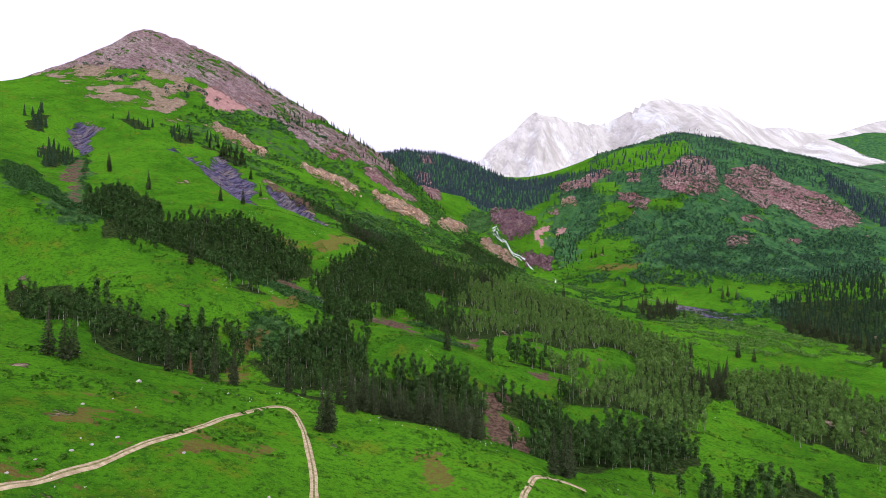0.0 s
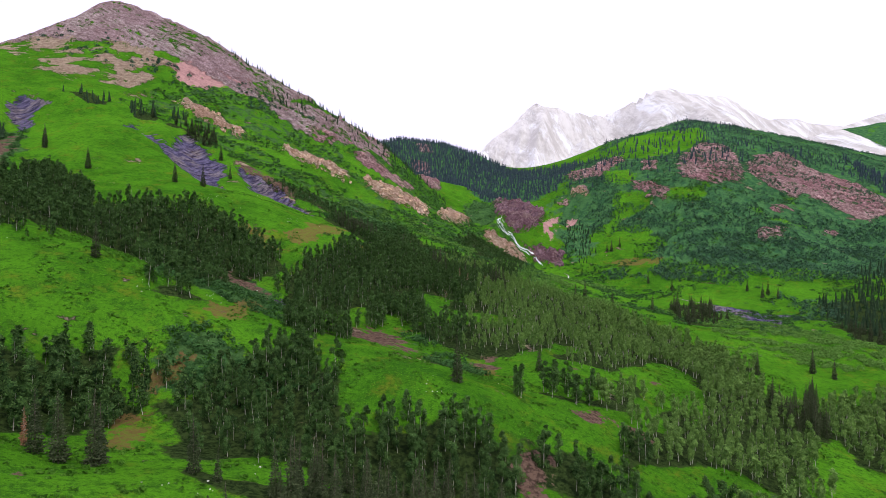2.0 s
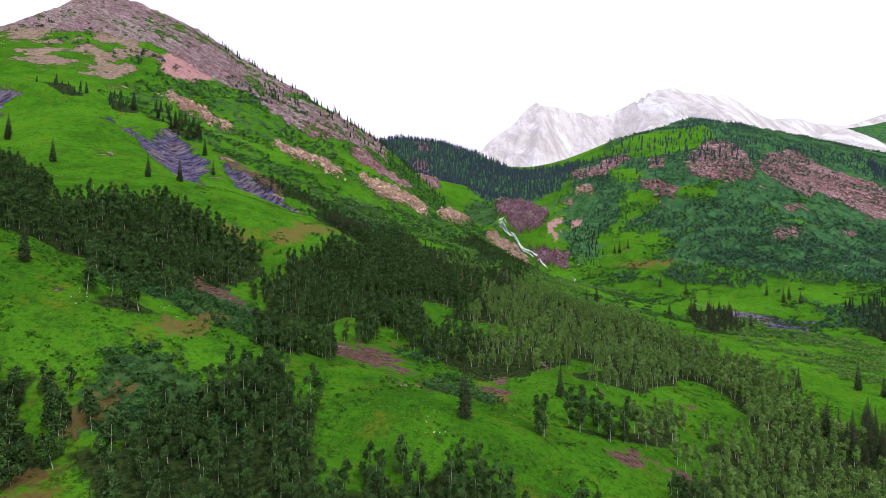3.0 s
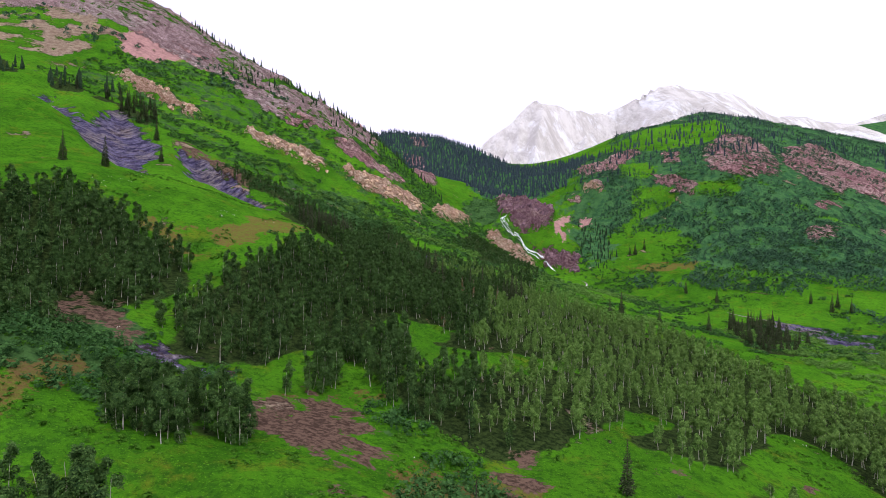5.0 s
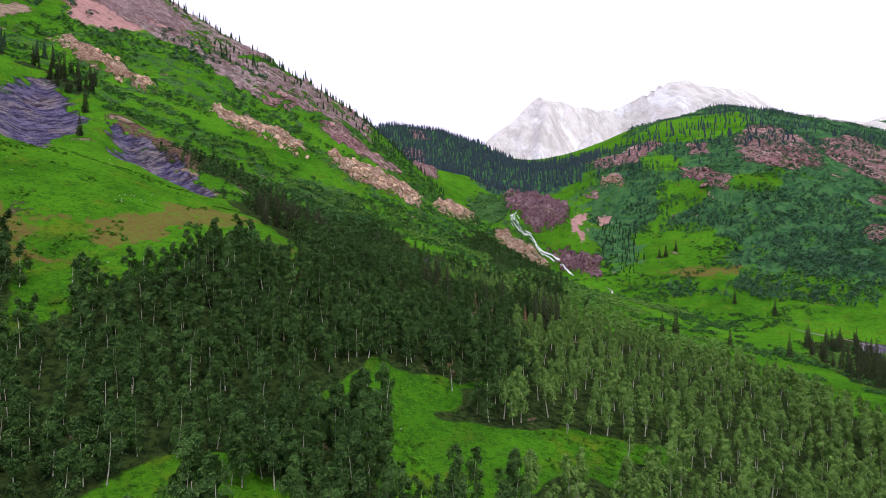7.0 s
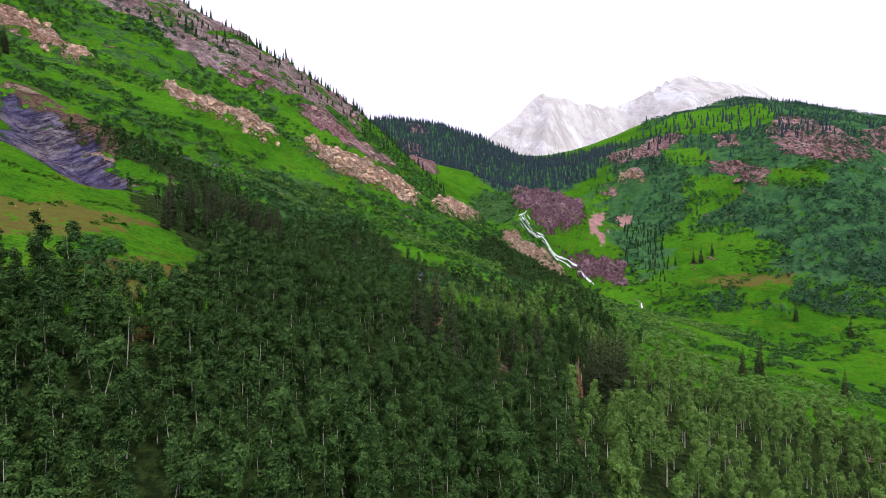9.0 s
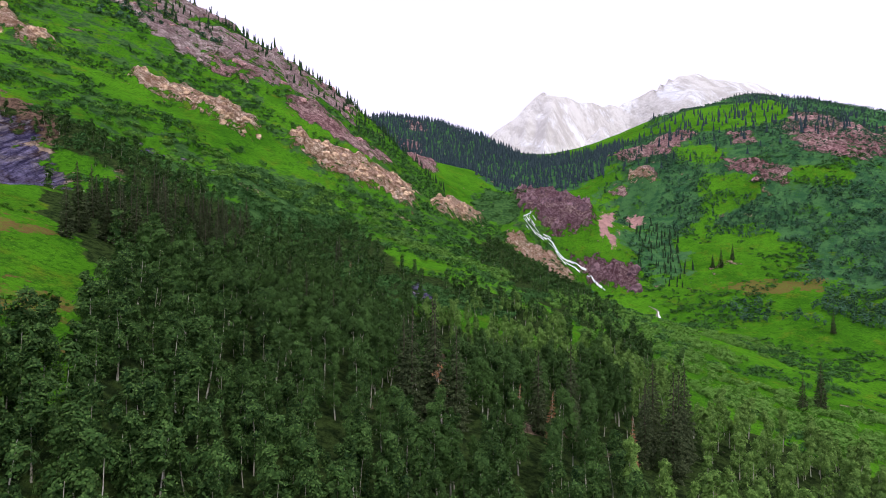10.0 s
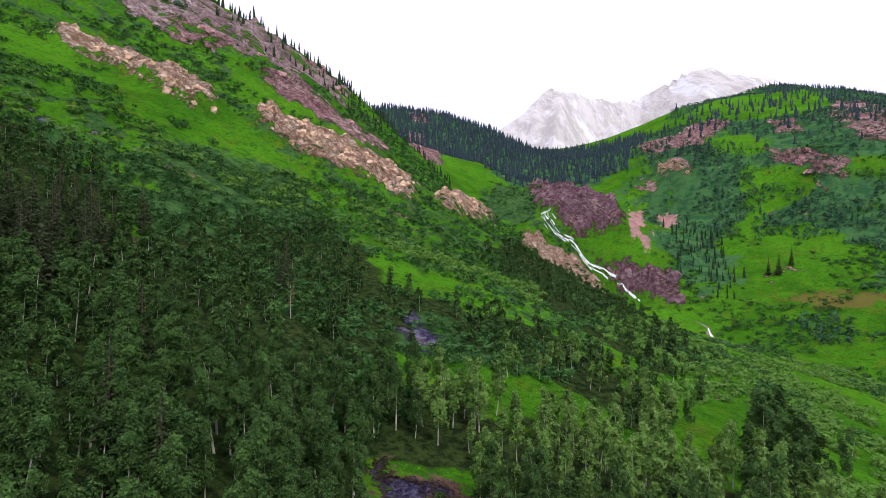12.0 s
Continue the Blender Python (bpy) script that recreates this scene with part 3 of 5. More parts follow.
def ground_material():
    m = Nodes("alpine_ground")
    big, mid, small, fine = m.noise(0.012, 3), m.noise(0.07, 4), m.noise(0.8, 5, 0.7), m.noise(2.4, 3, 0.7)
    patch = m.noise(0.03, 6, 0.7)
    grass = m.mix(m.step(mid, 0.36, 0.66), (0.036, 0.126, 0.008), (0.062, 0.200, 0.010))
    grass = m.mix(m.step(big, 0.42, 0.68), grass, (0.078, 0.236, 0.012))
    grass = m.mix(m.math("MULTIPLY", m.step(m.noise(0.085, 7, 0.76), 0.52, 0.68), 0.65), grass, (0.140, 0.145, 0.016))
    grass = m.mix(m.math("MULTIPLY", m.step(small, 0.47, 0.66), 0.75), grass, (0.018, 0.072, 0.008))
    grass = m.mix(m.math("MULTIPLY", m.step(m.noise(0.24, 7, 0.8), 0.50, 0.60), 0.6), grass, (0.022, 0.080, 0.010))
    grass = m.mix(m.step(fine, 0.55, 0.72), grass, (0.104, 0.270, 0.014))
    grass = m.mix(m.step(m.noise(5.5, 2, 0.6), 0.60, 0.74), grass, (0.014, 0.056, 0.007))
    layers = m.noise(1.0, 7, 0.72, m.mapped((0, 32, 8), (0.045, 0.09, 0.34)))
    joints = m.noise(1.0, 6, 0.72, m.mapped((0, 32, 8), (0.42, 0.22, 0.07)))
    rough_rock = m.noise(0.25, 8, 0.75)
    columns = m.noise(1.0, 7, 0.75, m.mapped((0, 0, 0), (0.42, 0.42, 0.05)))
    splits = []
    for turn, scale in (((0, 28, 8), (0.50, 0.36, 0.13)), ((0, 32, 8), (0.16, 0.22, 0.52))):
        cell = m.n.new("ShaderNodeTexVoronoi")
        cell.feature = "DISTANCE_TO_EDGE"
        cell.inputs["Scale"].default_value = 1.0
        warp = m.n.new("ShaderNodeVectorMath")
        warp.operation = "ADD"
        m.l.new(m.mapped(turn, scale), warp.inputs[0])
        wobble = m.n.new("ShaderNodeTexNoise")
        wobble.inputs["Scale"].default_value, wobble.inputs["Detail"].default_value = 0.4, 4
        m.l.new(m.at, wobble.inputs["Vector"])
        m.l.new(wobble.outputs["Color"], warp.inputs[1])
        m.l.new(warp.outputs[0], cell.inputs["Vector"])
        splits.append(m.step(cell.outputs["Distance"], 0.0, 0.07))
    split = m.math("MULTIPLY", splits[0], splits[1])
    crack = m.math("ADD", m.math("MULTIPLY", joints, 0.5), m.math("MULTIPLY", rough_rock, 0.5))
    red = m.mix(m.step(m.noise(0.02, 3), 0.42, 0.60), (0.60, 0.35, 0.355), (0.70, 0.50, 0.46))
    strips = m.noise(1.0, 7, 0.7, m.mapped((0, 32, 8), (0.014, 0.034, 0.10)))
    shades = {
        # heath green has some blue added for the haze over the far hill
        "heath": ((0.026, 0.082, 0.034), (0.058, 0.148, 0.048), m.noise(0.12, 6, 0.7)),
        "scrub": ((0.024, 0.064, 0.020), (0.058, 0.130, 0.036), m.noise(0.3, 6, 0.75)),
        # ground wherever aspens, groves and near spruces stand, much darker than the grass
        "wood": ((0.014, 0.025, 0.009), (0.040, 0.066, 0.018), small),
        "dry": ((0.135, 0.125, 0.030), (0.165, 0.090, 0.040), small),
        "earth": ((0.058, 0.038, 0.028), (0.150, 0.098, 0.072), small),
        "talus": ((0.55, 0.43, 0.31), (0.36, 0.25, 0.18), rough_rock),
        "scree": ((0.42, 0.24, 0.22), (0.29, 0.165, 0.155), rough_rock),
        "shale": (m.mix(m.step(m.noise(0.06, 5, 0.7), 0.50, 0.66), (0.050, 0.044, 0.098), (0.085, 0.058, 0.058)), m.mix(m.step(m.noise(0.05, 5, 0.7), 0.46, 0.62), (0.250, 0.225, 0.370), (0.400, 0.345, 0.345)), m.noise(1.0, 9, 0.8, m.mapped((40, 0, -20), (0.34, 0.05, 0.20)))),
        "rock_tan": ((0.30, 0.175, 0.105), m.mix(m.step(m.noise(0.05, 4), 0.42, 0.6), (0.84, 0.68, 0.53), (0.72, 0.49, 0.39)), m.math("ADD", m.math("MULTIPLY", columns, 0.5), m.math("MULTIPLY", rough_rock, 0.5))),
        "rock_red": ((0.18, 0.090, 0.094), red, m.math("ADD", m.math("MULTIPLY", layers, 0.32), m.math("MULTIPLY", rough_rock, 0.68))),
        "rock_grey": ((0.27, 0.180, 0.175), m.mix(m.step(m.noise(0.016, 4), 0.42, 0.60), (0.60, 0.43, 0.44), (0.70, 0.585, 0.55)), m.math("ADD", m.math("MULTIPLY", layers, 0.5), m.math("MULTIPLY", rough_rock, 0.5))),
        "cliff": ((0.125, 0.062, 0.074), m.mix(m.step(m.noise(0.06, 4), 0.44, 0.60), (0.30, 0.19, 0.22), (0.42, 0.30, 0.28)), columns),
        # far range: distance haze is put into the rock colour, pale and low in contrast
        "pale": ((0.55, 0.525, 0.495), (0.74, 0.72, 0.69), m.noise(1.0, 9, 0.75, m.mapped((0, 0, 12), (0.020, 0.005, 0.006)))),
    }
    # how much of a zone its cover fills, and how ragged it lies
    fill = {"scrub": (0.8, 2.0), "heath": (0.86, 2.0), "wood": (1.0, 0.9), "dry": (0.72, 2.2), "earth": (0.66, 2.6), "talus": (0.58, 3.0), "scree": (0.82, 1.7), "shale": (0.82, 1.7), "rock_tan": (0.74, 2.2),
            "rock_red": (0.68, 3.0), "rock_grey": (0.70, 3.2), "cliff": (0.8, 1.9), "pale": (1.0, 0.4)}
    colour, bare = grass, 0.0
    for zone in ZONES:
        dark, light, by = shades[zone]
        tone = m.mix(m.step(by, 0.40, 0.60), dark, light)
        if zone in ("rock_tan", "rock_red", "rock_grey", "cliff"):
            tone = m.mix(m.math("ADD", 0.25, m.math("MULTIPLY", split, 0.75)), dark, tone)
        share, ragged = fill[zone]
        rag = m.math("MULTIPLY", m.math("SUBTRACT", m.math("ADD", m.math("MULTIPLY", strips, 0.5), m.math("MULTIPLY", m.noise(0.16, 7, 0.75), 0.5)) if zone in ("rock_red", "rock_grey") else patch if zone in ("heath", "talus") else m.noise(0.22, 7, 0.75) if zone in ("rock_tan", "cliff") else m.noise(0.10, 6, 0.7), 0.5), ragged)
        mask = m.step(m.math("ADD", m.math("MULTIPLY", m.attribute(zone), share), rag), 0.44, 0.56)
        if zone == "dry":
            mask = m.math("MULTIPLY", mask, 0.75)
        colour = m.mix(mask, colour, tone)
        if zone in ("rock_tan", "rock_red", "rock_grey", "cliff", "shale", "talus"):
            bare = m.math("MAXIMUM", bare, mask)
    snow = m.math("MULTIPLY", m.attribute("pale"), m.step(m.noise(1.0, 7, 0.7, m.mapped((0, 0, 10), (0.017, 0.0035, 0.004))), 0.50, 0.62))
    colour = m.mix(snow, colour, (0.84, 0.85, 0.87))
    relief = m.math("ADD", m.math("MULTIPLY", m.math("ADD", m.math("ADD", joints, split), rough_rock), m.math("MULTIPLY", bare, 1.6)), m.math("ADD", m.math("MULTIPLY", small, 0.5), m.math("MULTIPLY", fine, 0.25)))
    relief = m.math("ADD", relief, m.math("MULTIPLY", m.attribute("pale"), m.math("MULTIPLY", m.noise(1.0, 8, 0.7, m.mapped((0, 0, 12), (0.024, 0.006, 0.008))), 22.0)))
    m.bump(relief, 1.0, 1.6)
    return m.done(colour, 1.0, 0.0)


def leaf_material(name, dark, light, bright, cell, through_share=0.2, open_share=0.56):
    """Foliage: each spray breaks up into leaves of about 1 / cell metres, with gaps between them."""
    m = Nodes(name)
    own = m.math("FRACT", m.math("ADD", m.n.new("ShaderNodeObjectInfo").outputs["Random"], m.attribute("tint")))
    g = m.n.new("ShaderNodeNewGeometry").outputs["Random Per Island"]
    leaf = m.n.new("ShaderNodeTexVoronoi")
    leaf.inputs["Scale"].default_value = cell
    m.l.new(m.at, leaf.inputs["Vector"])
    apart = m.n.new("ShaderNodeSeparateColor")
    m.l.new(leaf.outputs["Color"], apart.inputs[0])
    clump = m.step(m.noise(0.42, 3, 0.6), 0.36, 0.64)
    c = m.mix(m.math("ADD", m.math("ADD", m.math("MULTIPLY", own, 0.42), m.math("MULTIPLY", clump, 0.42)), m.math("MULTIPLY", g, 0.16)), dark, light)
    c = m.mix(m.math("MULTIPLY", m.math("POWER", apart.outputs[0], 2.4), 0.7), c, bright)
    c = m.mix(m.math("MULTIPLY", m.math("POWER", apart.outputs[1], 3.0), 0.5), c, dark)
    m.done(c, 0.8, 0.04)
    tr = m.n.new("ShaderNodeBsdfTranslucent")
    m.put(tr.inputs["Color"], c)
    mixer, gaps, clear = m.n.new("ShaderNodeMixShader"), m.n.new("ShaderNodeMixShader"), m.n.new("ShaderNodeBsdfTransparent")
    mixer.inputs[0].default_value = through_share
    m.l.new(m.bsdf.outputs[0], mixer.inputs[1])
    m.l.new(tr.outputs[0], mixer.inputs[2])
    m.l.new(m.math("GREATER_THAN", leaf.outputs["Distance"], open_share), gaps.inputs[0])
    m.l.new(mixer.outputs[0], gaps.inputs[1])
    m.l.new(clear.outputs[0], gaps.inputs[2])
    m.l.new(gaps.outputs[0], m.n["Material Output"].inputs["Surface"])
    return m.mat


def plain(name, dark, light, scale, rough=0.9, shine=0.05, detail=5, bump=0.0):
    m = Nodes(name)
    f = m.noise(scale, detail, 0.65)
    if bump:
        m.bump(f, 0.8, bump)
    return m.done(m.mix(m.step(f, 0.35, 0.68), dark, light), rough, shine)


GROUND = ground_material()
ASPEN_TONES = (0.007, 0.024, 0.009), (0.056, 0.124, 0.029), (0.138, 0.240, 0.062)
PALE_TONES = (0.040, 0.096, 0.021), (0.142, 0.262, 0.054), (0.275, 0.425, 0.108)
ASPEN_LEAF = [leaf_material("aspen_leaves", *ASPEN_TONES, cell) for cell in (9.0, 5.5, 3.0, 1.8)]
PALE_ASPEN_LEAF = [leaf_material("pale_aspen_leaves", *PALE_TONES, cell) for cell in (9.0, 5.5, 3.0, 1.8)]
SHRUB_LEAF = leaf_material("shrub_leaves", (0.020, 0.062, 0.018), (0.048, 0.125, 0.032), (0.100, 0.215, 0.056), 2.2)
# hillside shrubs: leaf green shifted to blue to paint in distance haze
HAZED_HILL_LEAF = leaf_material("hazed_hill_shrub_leaves", (0.022, 0.062, 0.040), (0.060, 0.134, 0.074), (0.118, 0.220, 0.122), 1.0)
WILLOW_LEAF = leaf_material("willow_leaves", (0.060, 0.158, 0.024), (0.112, 0.238, 0.042), (0.195, 0.335, 0.074), 3.0)
SPRUCE_NEEDLE = leaf_material("spruce_needles", (0.019, 0.032, 0.012), (0.045, 0.064, 0.025), (0.125, 0.145, 0.075), 3.5, 0.12, 0.52)
FAR_SPRUCE_NEEDLE = leaf_material("far_spruce_needles", (0.014, 0.034, 0.016), (0.028, 0.056, 0.024), (0.050, 0.080, 0.040), 1.2, 0.05, 9.0)
# far firs: blue haze of distance is part of the needle colour
HAZED_FIR_NEEDLE = leaf_material("hazed_fir_needles", (0.020, 0.036, 0.046), (0.040, 0.064, 0.076), (0.082, 0.115, 0.122), 0.7, 0.05, 9.0)
DEAD_NEEDLE = leaf_material("rusty_dead_needles", (0.16, 0.075, 0.035), (0.24, 0.13, 0.07), (0.32, 0.20, 0.12), 5.0, 0.1, 0.7)
ASPEN_BARK = plain("white_aspen_bark", (0.27, 0.255, 0.20), (0.52, 0.50, 0.42), 1.6)
SPRUCE_BARK = plain("grey_brown_bark", (0.07, 0.05, 0.04), (0.15, 0.12, 0.10), 3.0)
SNAG_BARK = plain("weathered_grey_wood", (0.26, 0.23, 0.20), (0.48, 0.43, 0.38), 2.0)
TAN_STONE = plain("tan_sandstone", (0.26, 0.155, 0.10), (0.74, 0.54, 0.37), 0.5, bump=0.6)
RED_STONE = plain("red_sandstone", (0.19, 0.095, 0.095), (0.56, 0.345, 0.33), 0.4, bump=0.6)
PURPLE_STONE = plain("purple_grey_cliff_rock", (0.085, 0.048, 0.062), (0.27, 0.17, 0.19), 0.25, bump=0.8)
PALE_STONE = plain("pale_lichen_stone", (0.30, 0.28, 0.24), (0.56, 0.54, 0.48), 1.5, bump=0.1)
TRACK_DIRT = plain("pale_track_dirt", (0.28, 0.215, 0.125), (0.50, 0.41, 0.27), 0.9)
TRACK_CENTRE = plain("grassy_track_centre", (0.10, 0.125, 0.03), (0.27, 0.21, 0.125), 1.4)
WATER_FOAM = plain("white_falling_water", (0.62, 0.66, 0.70), (0.92, 0.93, 0.94), 0.9, 0.4, 0.4)
GRAVEL = plain("grey_creek_gravel", (0.10, 0.09, 0.075), (0.30, 0.27, 0.23), 1.2)
TUFT_LEAF = leaf_material("meadow_herbs", (0.030, 0.105, 0.010), (0.070, 0.190, 0.015), (0.130, 0.270, 0.035), 5.0, 0.35, 9.0)
FLOWER = plain("white_flower_heads", (0.60, 0.62, 0.50), (0.80, 0.80, 0.70), 3.0)


# ---- the ground: one sheet to the far range ----
def spaced(lo, hi, fine_lo, fine_hi, step, grow):
    mid = list(np.arange(fine_lo, fine_hi, step))
    up, p = [], fine_hi
    while p < hi:
        up.append(p)
        p += step + grow * (p - fine_hi)
    down, p = [], fine_lo - step
    while p > lo:
        down.append(p)
        p -= step + grow * (fine_lo - p)
    return np.array(down[::-1] + mid + up)


def inside(outline, px, py):
    """Signed distance to an outline, positive within."""
    x0, y0 = outline[:, 0], outline[:, 1]
    x1, y1 = np.roll(x0, -1), np.roll(y0, -1)
    best, odd = np.full(len(px), 1e9), np.zeros(len(px), bool)
    for a, b, c, d in zip(x0, y0, x1, y1):
        ex, ey = c - a, d - b
        s = np.clip(((px - a) * ex + (py - b) * ey) / (ex * ex + ey * ey + 1e-9), 0, 1)
        best = np.minimum(best, (px - a - s * ex) ** 2 + (py - b - s * ey) ** 2)
        if b != d:
            odd ^= ((b > py) != (d > py)) & (px < (c - a) * (py - b) / (d - b) + a)
    return np.where(odd, 1, -1) * np.sqrt(best)


def cover(kind, px, py, soft):
    """How far the places lie in areas of a kind: 1 well within, 0.5 on the rim, 0 outside."""
    out = np.zeros(len(px))
    for outline in AREAS.get(kind, []):
        lo, hi = outline.min(0) - soft, outline.max(0) + soft
        near = np.flatnonzero((px > lo[0]) & (px < hi[0]) & (py > lo[1]) & (py < hi[1]))
        if len(near):
            d = inside(outline, px[near], py[near])
            out[near] = np.maximum(out[near], np.clip(0.5 + 0.5 * d / soft, 0, 1))
    return out


def make_mesh(name, verts, faces, materials, smooth=False, which=None):
    """A mesh from arrays: verts (n, 3), faces (m, 3 or 4), which: the material of each face."""
    verts, faces = np.asarray(verts, np.float32), np.asarray(faces, np.int32)
    mesh = bpy.data.meshes.new(name)
    k = faces.shape[1]
    mesh.vertices.add(len(verts))
    mesh.vertices.foreach_set("co", verts.ravel())
    mesh.loops.add(faces.size)
    mesh.loops.foreach_set("vertex_index", faces.ravel())
    mesh.polygons.add(len(faces))
    mesh.polygons.foreach_set("loop_start", np.arange(0, faces.size, k, dtype=np.int32))
    if which is not None:
        mesh.polygons.foreach_set("material_index", np.asarray(which, np.int32))
    mesh.polygons.foreach_set("use_smooth", np.full(len(faces), smooth))
    for material in materials:
        mesh.materials.append(material)
    mesh.update(calc_edges=True)
    mesh.validate()
    return mesh


GX = spaced(-1700, 2600, -230, 240, 3.0, 0.03)
GY = spaced(-800, 4200, 60, 690, 3.0, 0.016)
XX, YY = np.meshgrid(GX, GY)
FX, FY = XX.ravel(), YY.ravel()
# the outlines wander a little, so that no edge runs straight
WX, WY = FX + 5 * vnoise(FX, FY, 14, 21) + 2 * vnoise(FX, FY, 5, 22), FY + 5 * vnoise(FX, FY, 14, 31) + 2 * vnoise(FX, FY, 5, 32)
MASK = {z: cover(z, 0.6 * FX + 0.4 * WX, 0.6 * FY + 0.4 * WY, 5.0) if z in ("rock_tan", "rock_red", "rock_grey", "cliff") else cover(z, WX, WY, 6.0) for z in ZONES if z not in ("wood", "pale", "heath")}
MASK["heath"] = cover("heath", WX, WY, 25.0) * 0.85 * (1 - cover("meadow", WX, WY, 8.0))
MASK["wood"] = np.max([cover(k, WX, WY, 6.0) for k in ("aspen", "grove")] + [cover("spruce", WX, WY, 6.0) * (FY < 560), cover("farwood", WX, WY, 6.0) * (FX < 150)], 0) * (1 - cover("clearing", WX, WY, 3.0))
CREST_Y = np.interp(FX, [c[0] for c in FAR_CREST], [c[1] for c in FAR_CREST])
# the haze-whitened rock colour sets in with distance, from y = 1500 or 2000
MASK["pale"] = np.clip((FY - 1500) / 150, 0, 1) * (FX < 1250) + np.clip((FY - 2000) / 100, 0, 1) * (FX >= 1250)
MASK["heath"] = np.maximum(MASK["heath"], 0.8 * np.clip((FY - 1380) / 80, 0, 1) * (FX > 550))
MASK["heath"] = np.maximum(MASK["heath"], 1.1 * cover("darkwood", WX, WY, 10.0))
MASK["scrub"] = np.max([MASK["scrub"], cover("brush", WX, WY, 4.0), 0.56 * cover("slope", WX, WY, 20.0) * (1 - cover("meadow", WX, WY, 8.0))], 0)
MASK["rock_grey"] = MASK["rock_grey"] * np.interp(FX + 0.5 * (760 - FY), [-420, -300], [1.0, 0.86])
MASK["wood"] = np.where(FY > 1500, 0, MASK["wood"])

BASE = land(FX, FY)
near = np.clip((1500 - FY) / 400, 0, 1)
crag = np.max([MASK[z] for z in ("rock_tan", "rock_red", "rock_grey", "cliff")], 0)
crag = np.clip(crag * 1.6 - 0.3, 0, 1)
FZ = BASE + near * (fbm(FX, FY, 26, 4, 5) * 0.9 + fbm(FX, FY, 90, 3, 6) * 1.6)
ledges = (FZ + 0.62 * FX + 0.15 * FY + 4 * fbm(FX, FY, 30, 3, 9)) / 6.0
step_up = np.clip(np.maximum(MASK["rock_tan"], MASK["cliff"]) * 3.0 - 1.2, 0, 1)
FZ = FZ + near * step_up * (3.6 + 2.2 * fbm(FX, FY, 12, 3, 14))
FZ = FZ + crag * near * (2.6 * (np.abs((ledges % 1) - 0.5) * 2 - 0.3) + 2.4 * ridged(FX, FY, 13, 3, 4) + 0.4)
FZ = FZ - np.clip(MASK["shale"] * 1.4 - 0.2, 0, 1) * near * (0.4 + 0.5 * ridged(FX + 0.2 * FY, 0.3 * FY, 8, 2, 11))
FZ = FZ - 13.0 * np.clip(1.25 * cover("shale", FX, FY, 18.0) - 0.3, 0, 1) * (FY > 425) * (FX < -95)
nx, ny = len(GX), len(GY)
ZZ = FZ.reshape(ny, nx)
idx = np.arange(nx * ny).reshape(ny, nx)
quads = np.stack([idx[:-1, :-1], idx[:-1, 1:], idx[1:, 1:], idx[1:, :-1]], -1).reshape(-1, 4)
ground_mesh = make_mesh("ground", np.stack([FX, FY, FZ], 1), quads, [GROUND], True)
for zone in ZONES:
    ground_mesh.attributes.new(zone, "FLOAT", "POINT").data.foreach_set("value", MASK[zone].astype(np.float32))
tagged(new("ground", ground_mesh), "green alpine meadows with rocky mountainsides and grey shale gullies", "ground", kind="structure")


def ground_at(px, py):
    """Height of the ground sheet."""
    px, py = np.atleast_1d(np.asarray(px, float)), np.atleast_1d(np.asarray(py, float))
    i = np.clip(np.searchsorted(GX, px) - 1, 0, nx - 2)
    j = np.clip(np.searchsorted(GY, py) - 1, 0, ny - 2)
    u, v = (px - GX[i]) / (GX[i + 1] - GX[i]), (py - GY[j]) / (GY[j + 1] - GY[j])
    return (ZZ[j, i] * (1 - u) + ZZ[j, i + 1] * u) * (1 - v) + (ZZ[j + 1, i] * (1 - u) + ZZ[j + 1, i + 1] * u) * v


# ---- trees: meshes as arrays of leaf pieces and stems ----
RNG = np.random.default_rng(7)


def unit(v):
    return v / (np.linalg.norm(v, axis=-1, keepdims=True) + 1e-9)


def leaf_sprays(centres, outward, size, flat=0.9):
    """A three-cornered leaf spray at each centre, turned mostly outward and up."""
    n = len(centres)
    normal = unit(outward * flat + RNG.normal(size=(n, 3)) * 0.24 + np.array([0, 0, 0.5]))
    along = unit(np.cross(normal, RNG.normal(size=(n, 3))))
    other = np.cross(normal, along)
    s = size * RNG.uniform(0.6, 1.4, (n, 1))
    w = s * RNG.uniform(0.3, 0.55, (n, 1))
    v = np.stack([centres - along * s * 0.5 - other * w, centres + along * s * 0.6 + other * w * RNG.uniform(-0.6, 0.6, (n, 1)), centres - along * s * 0.3 + other * w], 1).reshape(-1, 3)
    return v, np.arange(3 * n).reshape(n, 3)


def stem(points, radii, sides):
    """A tapered stem along points."""
    points, verts, faces = np.asarray(points, float), [], []
    for k, (p, r) in enumerate(zip(points, radii)):
        for s in range(sides):
            w = 2 * math.pi * s / sides
            verts.append(p + r * np.array([math.cos(w), math.sin(w), 0]))
    for k in range(len(points) - 1):
        for s in range(sides):
            a, b = k * sides + s, k * sides + (s + 1) % sides
            faces += [(a, b, b + sides), (a, b + sides, a + sides)]
    return np.array(verts), np.array(faces)


def joined(*pieces):
    verts, faces, base = [], [], 0
    for v, f in pieces:
        verts.append(v)
        faces.append(f + base)
        base += len(v)
    return np.concatenate(verts), np.concatenate(faces)


